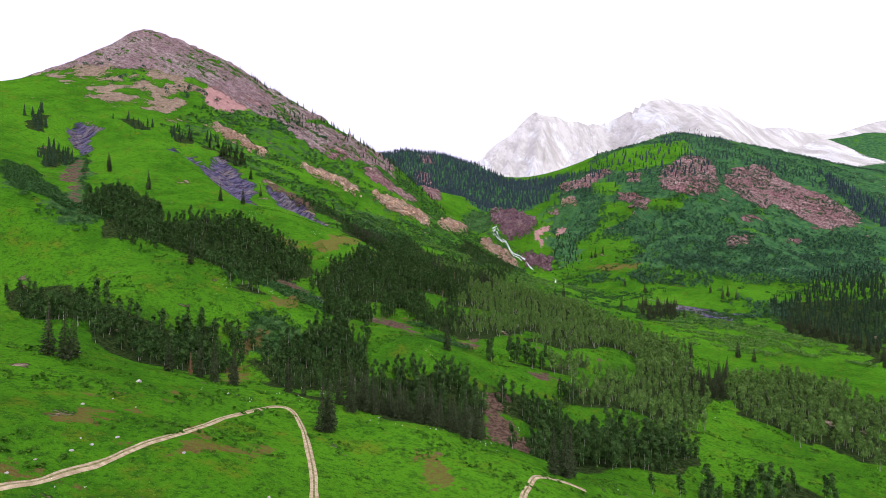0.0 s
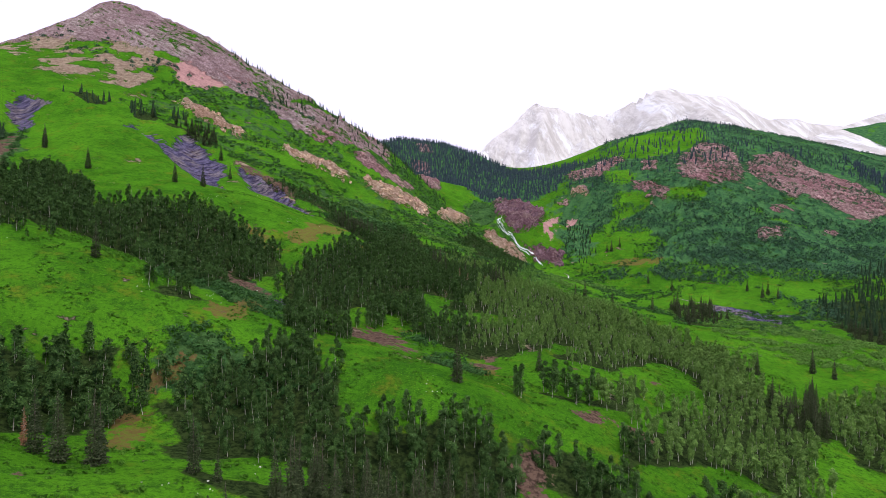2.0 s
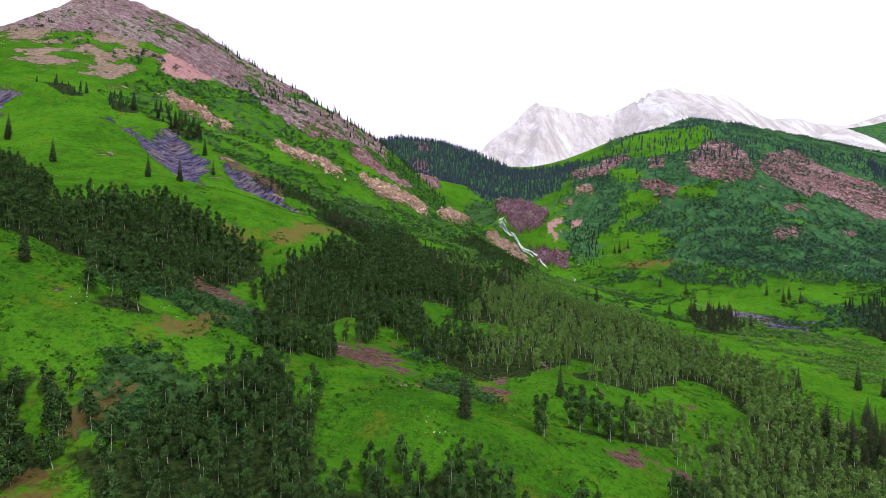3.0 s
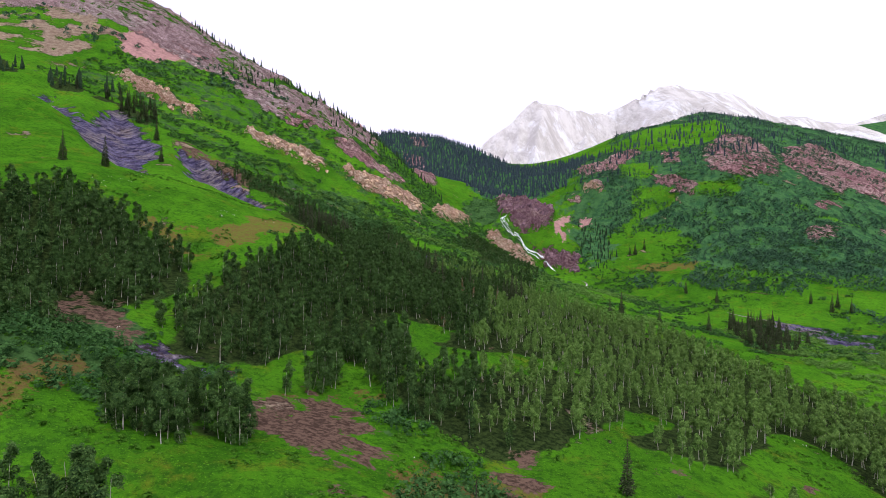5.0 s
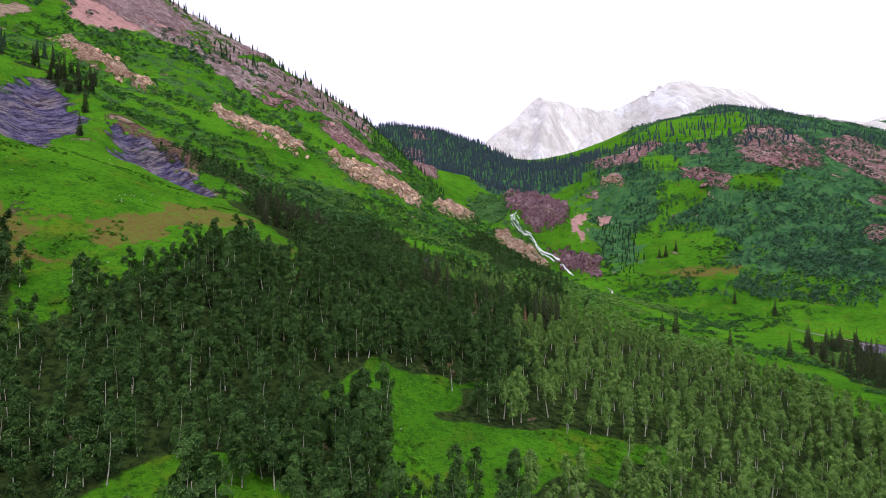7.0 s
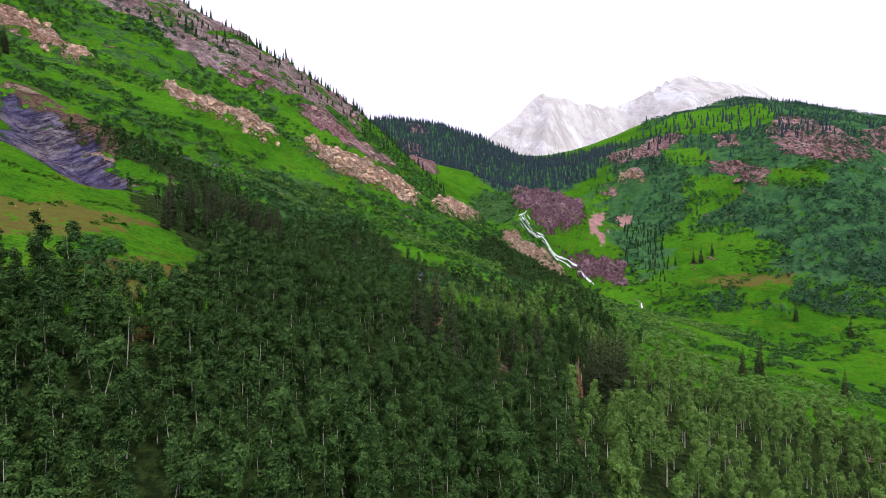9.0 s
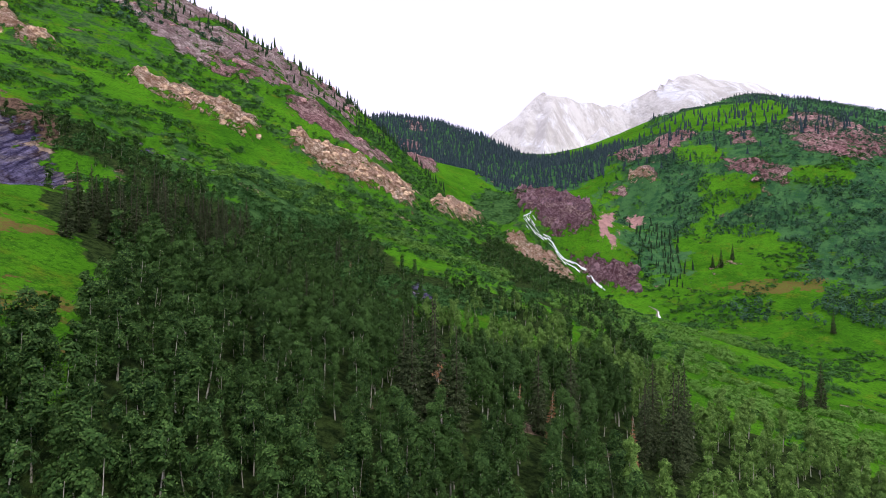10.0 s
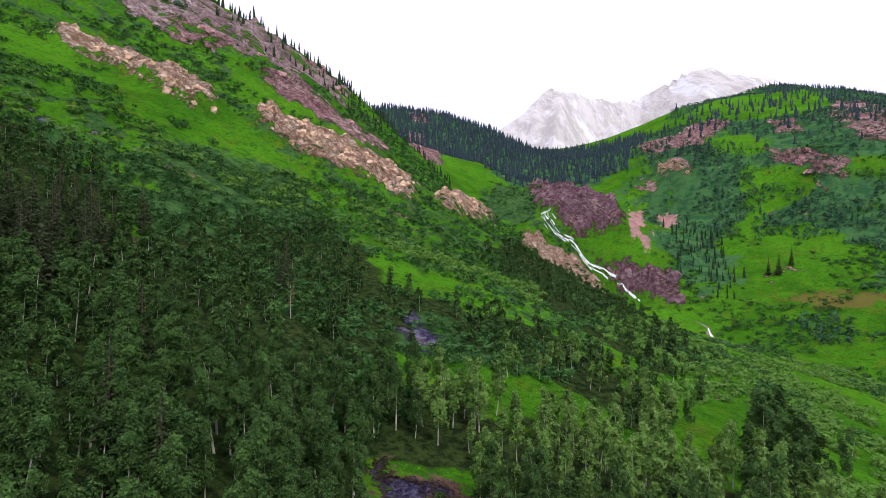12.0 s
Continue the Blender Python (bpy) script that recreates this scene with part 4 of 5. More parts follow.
def aspen(height, leaves, leaf, sides=6, limbs=5, clear=(0.28, 0.46), girth=0.016, broad=0.175):
    """Trunk and crown arrays of an aspen: a slim pale stem under a rounded, gappy crown."""
    lean = RNG.normal(size=2) * 0.035 * height
    ts = np.linspace(0, 1, 5 if sides > 3 else 2)
    bow = RNG.normal(size=2) * 0.02 * height
    spine = lambda t: np.stack([lean[0] * t + bow[0] * np.sin(math.pi * t), lean[1] * t + bow[1] * np.sin(math.pi * t), height * t], -1)
    trunk = [stem(spine(ts * 0.78), girth * height * (1 - 0.8 * ts), sides)]
    clumps = 14 if leaves > 300 else 9
    bottom = RNG.uniform(*clear)
    cs, rs = [], []
    for k in range(clumps):
        t = bottom + (0.97 - bottom) * (k + RNG.uniform(0, 1)) / clumps
        wide = broad * height * math.sin(math.pi * min(1, 0.25 + 0.72 * (t - bottom) / (1 - bottom))) ** 0.7
        w = RNG.uniform(0, 2 * math.pi)
        d = wide * RNG.uniform(0.15, 0.8)
        cs.append(spine(np.array(t)) + np.array([d * math.cos(w), d * math.sin(w), RNG.normal() * 0.02 * height]))
        rs.append(height * RNG.uniform(0.062, 0.100) * (1.3 - 0.75 * (t - bottom) / (1 - bottom)))
    cs, rs = np.array(cs), np.array(rs)
    pick = RNG.integers(0, clumps, leaves)
    d = unit(RNG.normal(size=(leaves, 3)))
    c = cs[pick] + d * (rs[pick] * RNG.uniform(0.45, 1.08, leaves))[:, None] * np.array([0.95, 0.95, 1.35])
    axis = spine(np.clip(c[:, 2] / height, 0, 1))
    crown = leaf_sprays(c, unit(d + unit((c - axis) * np.array([1, 1, 0])) * 0.6), leaf)
    if limbs:
        for k in RNG.choice(clumps, min(limbs, clumps), replace=False):
            t = max(0.2, (cs[k][2] / height) - 0.1)
            a = spine(np.array(t))
            trunk.append(stem([a, (a + cs[k]) / 2 + np.array([0, 0, -0.04 * height]), cs[k]], [0.007 * height, 0.005 * height, 0.002 * height], 3))
    return joined(*trunk), crown


def spruce(height, rounds, boughs, fine=True, slim=0.16, bare=0.06):
    """Trunk and needle arrays of a spruce: a narrow cone of drooping, ragged boughs."""
    trunk = stem([(0, 0, 0), (0, 0, height * 0.5), (0, 0, height * 0.98)], [0.018 * height, 0.010 * height, 0.002 * height], 5 if fine else 3)
    verts, faces = [], []
    for k in range(rounds):
        t = k / (rounds - 1)
        z = height * (bare + (0.965 - bare) * t)
        reach = height * slim * (1 - t) ** 0.85 * (1.0 if t > 0.08 else 0.8) + 0.012 * height
        n = max(4, int(boughs * (1 - 0.5 * t)))
        for b in range(n):
            w = 2 * math.pi * (b + RNG.uniform(0, 0.9)) / n + k
            r = reach * RNG.uniform(0.62, 1.15)
            dz = height * RNG.uniform(-0.012, 0.012)
            out, side = np.array([math.cos(w), math.sin(w), 0]), np.array([-math.sin(w), math.cos(w), 0])
            droop = RNG.uniform(0.12, 0.45) * r * (1 - 0.7 * t)
            a = np.array([0, 0, z + dz + 0.02 * height])
            m = out * r * 0.55 + np.array([0, 0, z + dz - droop * 0.25])
            tip = out * r + np.array([0, 0, z + dz - droop])
            h = r * RNG.uniform(0.22, 0.36)
            base = len(verts)
            verts += [a, m - side * h + np.array([0, 0, -0.1 * r]), tip, m + side * h + np.array([0, 0, -0.1 * r])]
            faces += [(base, base + 1, base + 2), (base, base + 2, base + 3)]
            if fine:
                low = m + np.array([0, 0, -0.30 * r])
                base = len(verts)
                verts += [m * 0.6 + a * 0.4, low - side * h * 0.6, tip * 0.85 + low * 0.15, low + side * h * 0.6]
                faces += [(base, base + 1, base + 2), (base, base + 2, base + 3)]
    top = np.array([0, 0, height])
    base = len(verts)
    q = 0.012 * height
    verts += [np.array([q, 0, height * 0.9]), np.array([-q, q, height * 0.9]), top, np.array([-q, -q, height * 0.9])]
    faces += [(base, base + 1, base + 2), (base, base + 2, base + 3)]
    return trunk, (np.array(verts), np.array(faces))


def fir(height, tiers=4, sides=6, slim=0.19):
    """A far conifer: stacked ragged skirts of boughs."""
    verts, faces = [], []
    for k in range(tiers):
        low, high = 0.04 + 0.86 * k / tiers, min(1.0, 0.04 + 0.86 * (k + 1) / tiers + 0.18)
        r = height * slim * (1 - 0.80 * k / tiers)
        base = len(verts)
        verts.append((RNG.normal() * 0.01 * height, RNG.normal() * 0.01 * height, height * high))
        for q in range(sides):
            w = 2 * math.pi * (q + RNG.uniform(-0.3, 0.3)) / sides + k
            rr = r * RNG.uniform(0.6, 1.15)
            verts.append((rr * math.cos(w), rr * math.sin(w), height * (low + RNG.uniform(-0.04, 0.03))))
        faces += [(base, base + 1 + q, base + 1 + (q + 1) % sides) for q in range(sides)]
    return stem([(0, 0, 0), (0, 0, height * 0.3)], [0.015 * height, 0.01 * height], 3), (np.array(verts), np.array(faces))


def bush(leaves, leaf, wide=1.0, tall=0.75):
    """Leaf arrays of a low shrub, made of three or four leafy humps."""
    humps = RNG.integers(3, 5)
    cs = np.stack([RNG.normal(size=humps) * 0.38 * wide, RNG.normal(size=humps) * 0.38 * wide, RNG.uniform(0.3, 0.55, humps) * tall], 1)
    pick = RNG.integers(0, humps, leaves)
    d = unit(RNG.normal(size=(leaves, 3)) + np.array([0, 0, 0.3]))
    c = cs[pick] + d * RNG.uniform(0.6, 1.05, (leaves, 1)) * np.array([0.55 * wide, 0.55 * wide, 0.5 * tall])
    c[:, 2] = np.maximum(c[:, 2], 0.08)
    return leaf_sprays(c, d, leaf)


def spread(kinds, spacing, soft=4.0, keep=0.5, thin=0.0, seed=0, without=("clearing",), wander=2.5):
    """Places strewn over the areas of some kinds, at about one spacing from each other, with ragged rims and gaps."""
    g = np.random.default_rng(100 + seed)
    out = []
    for kind in kinds:
        for outline in AREAS.get(kind, []):
            lo, hi = outline.min(0) - 4 - wander, outline.max(0) + 4 + wander
            ax, ay = np.meshgrid(np.arange(lo[0], hi[0], spacing), np.arange(lo[1], hi[1], spacing))
            ax, ay = ax.ravel(), ay.ravel()
            out.append(np.stack([ax + g.uniform(-0.55, 0.55, len(ax)) * spacing, ay + g.uniform(-0.55, 0.55, len(ax)) * spacing], 1)[inside(outline, ax, ay) > -2 - wander])
    p = np.concatenate(out)
    # one place for each cell where areas overlap
    cell = np.floor(p / spacing).astype(np.int64)
    _, first = np.unique(cell[:, 0] * 100003 + cell[:, 1], return_index=True)
    p = p[np.sort(first)]
    qx, qy = p[:, 0] + wander * vnoise(p[:, 0], p[:, 1], 3 + 2 * wander, 45 + seed), p[:, 1] + wander * vnoise(p[:, 0], p[:, 1], 3 + 2 * wander, 46 + seed)
    c = np.max([cover(k, qx, qy, soft) for k in kinds], 0) + 0.35 * vnoise(p[:, 0], p[:, 1], 11, 40 + seed)
    ok = (c > keep) & (g.uniform(size=len(p)) > thin + 0.35 * thin * vnoise(p[:, 0], p[:, 1], 30, 50 + seed))
    for kind in without:
        ok &= cover(kind, p[:, 0], p[:, 1], 2.0) < 0.5
    return p[ok]


def strewn(name, patterns, places, scales, materials, label, category, sink=0.15, lean=0.05):
    """ONE mesh of many plants at the places. patterns: (trunk, crown) arrays in metres, trunk may be None; materials: crown, trunk."""
    verts, faces, which, tints, base = [], [], [], [], 0
    turn, choice = RNG.uniform(0, 2 * math.pi, len(places)), RNG.integers(0, len(patterns), len(places))
    zs = ground_at(places[:, 0], places[:, 1]) - sink
    tint = RNG.uniform(0, 1, len(places))
    for k, pattern in enumerate(patterns):
        mine = np.flatnonzero(choice == k)
        if not len(mine):
            continue
        for part_index, piece in enumerate((pattern[1], pattern[0])):
            if piece is None:
                continue
            v, f = piece
            c, s, q = np.cos(turn[mine])[:, None], np.sin(turn[mine])[:, None], scales[mine][:, None]
            tilt = RNG.normal(size=(len(mine), 2)) * lean
            wx = (v[:, 0] * c - v[:, 1] * s) * q + v[:, 2] * q * tilt[:, :1] + places[mine, 0][:, None]
            wy = (v[:, 0] * s + v[:, 1] * c) * q + v[:, 2] * q * tilt[:, 1:] + places[mine, 1][:, None]
            wz = v[:, 2] * q + zs[mine][:, None]
            verts.append(np.stack([wx, wy, wz], -1).reshape(-1, 3))
            faces.append((f[None] + (base + np.arange(len(mine)) * len(v))[:, None, None]).reshape(-1, 3))
            which.append(np.full(len(mine) * len(f), part_index))
            tints.append(np.repeat(tint[mine], len(v)))
            base += len(mine) * len(v)
    mesh = make_mesh(name, np.concatenate(verts), np.concatenate(faces), materials, False, np.concatenate(which))
    mesh.attributes.new("tint", "FLOAT", "POINT").data.foreach_set("value", np.concatenate(tints).astype(np.float32))
    return tagged(new(name, mesh), label, category, kind="stuff")


def tree_thing(name, arrays, trunk_material, crown_material, label, category, group=""):
    """One tree as a thing: an Empty at its foot with trunk and crown."""
    thing = tagged(new(name), label, category, group)
    for part_name, piece, material in (("trunk", arrays[0], trunk_material), ("crown", arrays[1], crown_material)):
        ob = new(part_name, make_mesh(part_name, piece[0], piece[1], [material], part_name == "trunk"))
        ob.parent = thing
    return thing


def plant(patterns, places, scales, sink=0.15):
    """Stands the patterns at the places; the first of each is moved, the rest are copies."""
    zs = ground_at([p[0] for p in places], [p[1] for p in places])
    used = set()
    for k, ((px, py), s) in enumerate(zip(places, scales)):
        pattern = patterns[k % len(patterns)]
        m = Matrix.LocRotScale((px, py, zs[k] - sink), Euler((RNG.normal() * 0.04, RNG.normal() * 0.04, RNG.uniform(0, 6.28))), None)
        if k % len(patterns) in used:
            thing = copy_thing(pattern, m)
        else:
            used.add(k % len(patterns))
            thing = pattern
            thing.matrix_basis = m
        thing.scale = (s, s, s)


# ---- aspen woods ----
bench, upper = (spread(["aspen"], gap, 4.0, 0.36, 0.05, seed, ("clearing", "shale", "earth")) for gap, seed in ((3.7, 1), (2.9, 16)))
close = [(p[:, 1] > 428) | ((p[:, 1] > 345) & (np.abs(p[:, 0] + 32) < 34)) for p in (bench, upper)]
where = np.concatenate([bench[~close[0]], upper[close[1]], spread(["grove"], 2.3, 3.0, 0.4, 0.05, 9, ())])
# tall spruces stand in gaps of the near wood
TALL_SPRUCES = [(-12.5, 412), (-9.5, 415), (-6.5, 413), (-14, 417), (-10, 420), (6.5, 424), (12.5, 428), (22, 421), (25.5, 419), (28, 423), (24, 426), (31, 428), (27, 431)]
for px, py in TALL_SPRUCES + [(2.2, 417), (19.4, 416), (-5, 352)]:
    where = where[~((np.abs(where[:, 0] - px) < 3.6) & (where[:, 1] > py - 9) & (where[:, 1] < py + 4))]
reach = np.hypot(where[:, 0] * 0.8 + 6, np.maximum(0, where[:, 1] - 462)) + np.maximum(0, 418 - where[:, 1]) * 0.9
reach = reach + 1000 * ((where[:, 0] > -13) & (where[:, 1] > 454))
order = np.argsort(reach)
near_aspens, rest = where[order[:300]], where[order[300:]]
far_reach = np.hypot(rest[:, 0], np.maximum(0, rest[:, 1] - 430) * 1.5) + 0.5 * np.maximum(0, 320 - rest[:, 1])


def tall(p):
    return RNG.uniform(0.68, 1.20, len(p)) * (1 + 0.14 * vnoise(p[:, 0], p[:, 1], 25, 60) + 0.16 * vnoise(p[:, 0], p[:, 1], 10, 61))


plant([tree_thing("aspen_tree", aspen(8.7, 900, 0.48, clear=(0.28, 0.46), girth=0.013, broad=0.175), ASPEN_BARK, ASPEN_LEAF[0], "slender aspen tree with white trunk and green crown", "tree", "aspens of the near wood") for _ in range(7)],
      near_aspens, tall(near_aspens))
# the stand on the lower bench is paler than the one under the slope
pale_stand = (rest[:, 0] > 6 + 0.12 * (rest[:, 1] - 330) + 6 * vnoise(rest[:, 0], rest[:, 1], 20, 90)) & (rest[:, 1] > 285) & (rest[:, 1] < 470)
# brightly lit upper patch: its light is painted by using the pale leaves
pale_stand |= (rest[:, 0] > -13) & (rest[:, 0] < 24) & (rest[:, 1] > 454)
pale_stand |= (rest[:, 0] > 48 + 8 * vnoise(rest[:, 0], rest[:, 1], 20, 91)) & (rest[:, 1] > 200) & (rest[:, 1] < 300)
bands = [(0, 60, 370, 0.76, 4, 1), (60, 120, 270, 0.94, 4, 1), (120, 9999, 125, 1.4, 3, 2)]
for pale, leaf_kind, label in ((False, ASPEN_LEAF, "dense dark green aspen wood with pale trunks"), (True, PALE_ASPEN_LEAF, "light olive-green aspen wood with white trunks")):
    for lo, hi, count, leaf, sides, tone in bands:
        some = rest[(far_reach >= lo) & (far_reach < hi) & (pale_stand == pale)]
        if len(some):
            strewn("aspen_wood", [aspen(8.6, count, leaf, sides, 0, *((0.28, 0.46), 0.015, 0.175) if pale else ((0.12, 0.34), 0.011, 0.215)) for _ in range(9)], some, tall(some) * (0.82 if pale else 1.0), [leaf_kind[tone], ASPEN_BARK], label, "trees")

# ---- thickets and shrubs on the slopes ----
where = spread(["farwood"], 3.7, 7.0, 0.5, 0.2, 2, ("clearing", "shale"), 13)
low = where[(where[:, 1] < 720) & (where[:, 0] < 150)]
where = spread(["farwood"], 3.0, 10.0, 0.45, 0.12, 12, ("clearing", "shale", "rock_red"), 14)
high = where[(where[:, 1] >= 720) | (where[:, 0] >= 150)]
high = high[vnoise(high[:, 0], high[:, 1], 16, 75) + 0.6 * vnoise(high[:, 0], high[:, 1], 7, 76) > -0.35]
strewn("young_aspen_wood", [aspen(5.4, 90, 1.15, 3, 0, (0.05, 0.18), 0.013, 0.23) for _ in range(8)], low, RNG.uniform(0.5, 1.2, len(low)), [ASPEN_LEAF[2], ASPEN_BARK], "thicket of young green aspens on the slope", "trees")
strewn("hillside_thicket", [(None, bush(20, 1.5, 1.7, 4.6)) for _ in range(8)], high, RNG.uniform(0.6, 1.3, len(high)), [HAZED_HILL_LEAF], "dark green aspen and shrub thicket on the hillside", "shrubs")
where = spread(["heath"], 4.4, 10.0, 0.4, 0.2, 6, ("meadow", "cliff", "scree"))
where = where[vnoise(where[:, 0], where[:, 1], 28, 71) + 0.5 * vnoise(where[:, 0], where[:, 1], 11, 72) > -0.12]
strewn("heath_shrubs", [(None, bush(15, 1.5, 1.9, 3.2)) for _ in range(8)], where, RNG.uniform(0.5, 1.5, len(where)), [HAZED_HILL_LEAF], "dark green shrubs strewn over the mountainside", "shrubs")
where = spread(["peakscrub"], 7.0, 8.0, 0.35, 0.45, 11, ())
where = where[vnoise(where[:, 0], where[:, 1], 30, 77) > -0.1]
strewn("peak_scrub", [(None, bush(26, 1.8, 2.6, 3.0)) for _ in range(6)], where, RNG.uniform(0.5, 1.6, len(where)), [HAZED_HILL_LEAF], "dark scrub clinging to the rocky peak", "shrubs")
where = spread(["slope", "scrub"], 2.8, 8.0, 0.4, 0.1, 7, ("rock_tan", "rock_red", "rock_grey", "shale", "scree"))
lines = vnoise(where[:, 0] * 0.22 + where[:, 1] * 0.05, where[:, 1] - 0.2 * where[:, 0], 13, 73) + 0.5 * vnoise(where[:, 0], where[:, 1], 7, 74) - 0.5 * cover("meadow", where[:, 0], where[:, 1], 8)
lines = lines + 0.45 * cover("scrub", where[:, 0], where[:, 1], 6)
where = where[lines > -0.14]
strewn("slope_shrubs", [(None, bush(30, 1.0, 1.8, 1.5)) for _ in range(8)], where, RNG.uniform(0.4, 1.6, len(where)), [SHRUB_LEAF], "low green shrubs in bands along the slope", "shrubs")
where = spread(["brush"], 1.9, 4.0, 0.4, 0.2, 15, ("shale", "earth"), 4)
strewn("gully_brush", [(None, bush(40, 0.8, 1.5, 1.9)) for _ in range(8)], where, RNG.uniform(0.5, 1.5, len(where)), [SHRUB_LEAF], "tangled dark green brush along the gully", "shrubs")
where = spread(["willow"], 2.3, 4.0, 0.45, 0.25, 3, ("clearing",), 6)
where = where[vnoise(where[:, 0] * 0.5, where[:, 1], 9, 78) + 0.5 * vnoise(where[:, 0], where[:, 1], 4, 79) > -0.32]
strewn("willow_scrub", [(None, bush(54, 0.95, 1.8, 1.5)) for _ in range(8)], where, RNG.uniform(0.6, 1.5, len(where)), [WILLOW_LEAF], "low grey-green willow scrub by the creek", "shrubs")

g = np.random.default_rng(301)
where = np.stack([g.uniform(60, 460, 30000), g.uniform(440, 860, 30000)], 1)
lines = vnoise(where[:, 0] * 0.6 + where[:, 1] * 0.3, where[:, 1] - 0.3 * where[:, 0], 24, 97) + 0.7 * vnoise(where[:, 0], where[:, 1], 9, 98)
where = where[(lines > 0.18 + 0.4 * cover("meadow", where[:, 0], where[:, 1], 8)) & (cover("cliff", where[:, 0], where[:, 1], 3) + cover("scree", where[:, 0], where[:, 1], 3) + cover("aspen", where[:, 0], where[:, 1], 3) < 0.3)][:5200]
strewn("valley_shrubs", [(None, bush(16, 1.2, 1.6, 1.5)) for _ in range(8)], where, g.uniform(0.4, 1.5, len(where)), [SHRUB_LEAF], "low green brush scattered over the valley meadows", "shrubs")

# ---- spruces ----
where = spread(["spruce"], 4.2, 4.0, 0.5, 0.3, 4)
where = where[RNG.uniform(size=len(where)) > np.where((where[:, 1] > 640) & (where[:, 0] < 120), 0.45, np.where((where[:, 1] > 560) | (where[:, 0] > 170), 0.35, 0.0))]
far = np.hypot(where[:, 0], np.maximum(0, where[:, 1] - 400))
order = np.argsort(far)
near_spruces, rest = where[order[:280]], where[order[280:]]
SPRUCES = [tree_thing("spruce_tree", spruce(12.5, 24, 13, True, 0.165), SPRUCE_BARK, SPRUCE_NEEDLE, "dark green narrow spruce tree with drooping boughs", "tree", "spruces of the near slopes") for _ in range(5)]
plant(SPRUCES, near_spruces, RNG.uniform(0.5, 1.05, len(near_spruces)))
strewn("spruce_wood", [fir(11.5, 6, 7, 0.17) for _ in range(8)], rest, RNG.uniform(0.45, 1.05, len(rest)) * np.where(rest[:, 1] > 640, 0.68, 1.0), [FAR_SPRUCE_NEEDLE, SPRUCE_BARK], "dark spruce wood on the valley side", "trees")
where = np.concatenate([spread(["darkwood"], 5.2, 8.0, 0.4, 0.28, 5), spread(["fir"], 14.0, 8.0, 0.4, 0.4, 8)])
strewn("fir_forest", [fir(11.5, 4, 5, 0.19) for _ in range(8)], where, RNG.uniform(0.5, 1.15, len(where)), [HAZED_FIR_NEEDLE, SPRUCE_BARK], "dense dark fir forest above the waterfall, tinted blue for haze", "trees")

crest_line = np.array([(-300, 792), (-248, 789), (-188, 779), (-144, 768), (-110, 795), (-74, 823), (-40, 832), (-10, 836)], float)
ts = np.sort(RNG.uniform(0, len(crest_line) - 1.001, 150) ** 1.15 / (len(crest_line) - 1.001) ** 0.15)
where = np.stack([np.interp(ts, np.arange(len(crest_line)), crest_line[:, 0]), np.interp(ts, np.arange(len(crest_line)), crest_line[:, 1])], 1) + RNG.normal(size=(len(ts), 2)) * np.array([3, 5])
strewn("ridge_firs", [fir(8.5, 5, 6, 0.15) for _ in range(6)], where, RNG.uniform(0.4, 1.15, len(where)), [FAR_SPRUCE_NEEDLE, SPRUCE_BARK], "thin row of dark firs on the rocky ridge", "trees")

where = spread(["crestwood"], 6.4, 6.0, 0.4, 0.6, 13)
strewn("crest_firs", [fir(8.0, 3, 5, 0.19) for _ in range(6)], where, RNG.uniform(0.4, 1.15, len(where)), [HAZED_FIR_NEEDLE, SPRUCE_BARK], "dark fir wood along the rounded crest", "trees")

# ---- herbs of the near meadows ----
g = np.random.default_rng(300)
where = np.stack([g.uniform(-150, 170, 60000), g.uniform(55, 440, 60000)], 1)
free = 1 - np.max([cover(k, where[:, 0], where[:, 1], 3.0) for k in ("aspen", "spruce", "grove", "earth", "shale", "farwood", "willow")], 0) * (1 - cover("clearing", where[:, 0], where[:, 1], 2.0))
where = where[(free > 0.6) & (vnoise(where[:, 0], where[:, 1], 6, 95) + 0.6 * vnoise(where[:, 0], where[:, 1], 19, 96) > 0.25)][:9500]
strewn("meadow_herbs", [(None, bush(9, 0.42, 0.42, 0.34)) for _ in range(8)], where, g.uniform(0.6, 1.7, len(where)), [TUFT_LEAF], "leafy green herbs and grass tufts in the meadow", "grass", 0.02)
g = np.random.default_rng(302)
where = np.stack([g.uniform(-150, 120, 30000), g.uniform(60, 480, 30000)], 1)
free = np.max([cover(k, where[:, 0], where[:, 1], 3.0) for k in ("aspen", "spruce", "grove", "farwood")], 0) * (1 - cover("clearing", where[:, 0], where[:, 1], 2.0))
where = where[(free < 0.4) & (vnoise(where[:, 0], where[:, 1], 9, 84) + 0.5 * vnoise(where[:, 0], where[:, 1], 31, 85) > 0.8)][:300]
strewn("white_wildflowers", [(None, bush(5, 0.28, 0.34, 0.42)) for _ in range(6)], where, g.uniform(0.5, 1.0, len(where)), [FLOWER], "loose clusters of white wildflowers in the meadows", "flowers", 0.0)


# ---- lone trees ----
def lone(name, arrays, place, size, bark, needles, label, group=""):
    plant([tree_thing(name, arrays, bark, needles, label, "tree", group)], [place], [size])


def stand(places, low, high):
    """More of the near spruces, each at its own place."""
    zs = ground_at([p[0] for p in places], [p[1] for p in places])
    for k, (px, py) in enumerate(places):
        s = RNG.uniform(low, high)
        t = copy_thing(SPRUCES[k % len(SPRUCES)], Matrix.LocRotScale((px, py, zs[k] - 0.2), Euler((0, 0, RNG.uniform(0, 6.28))), None))
        t.scale = (s, s, s)


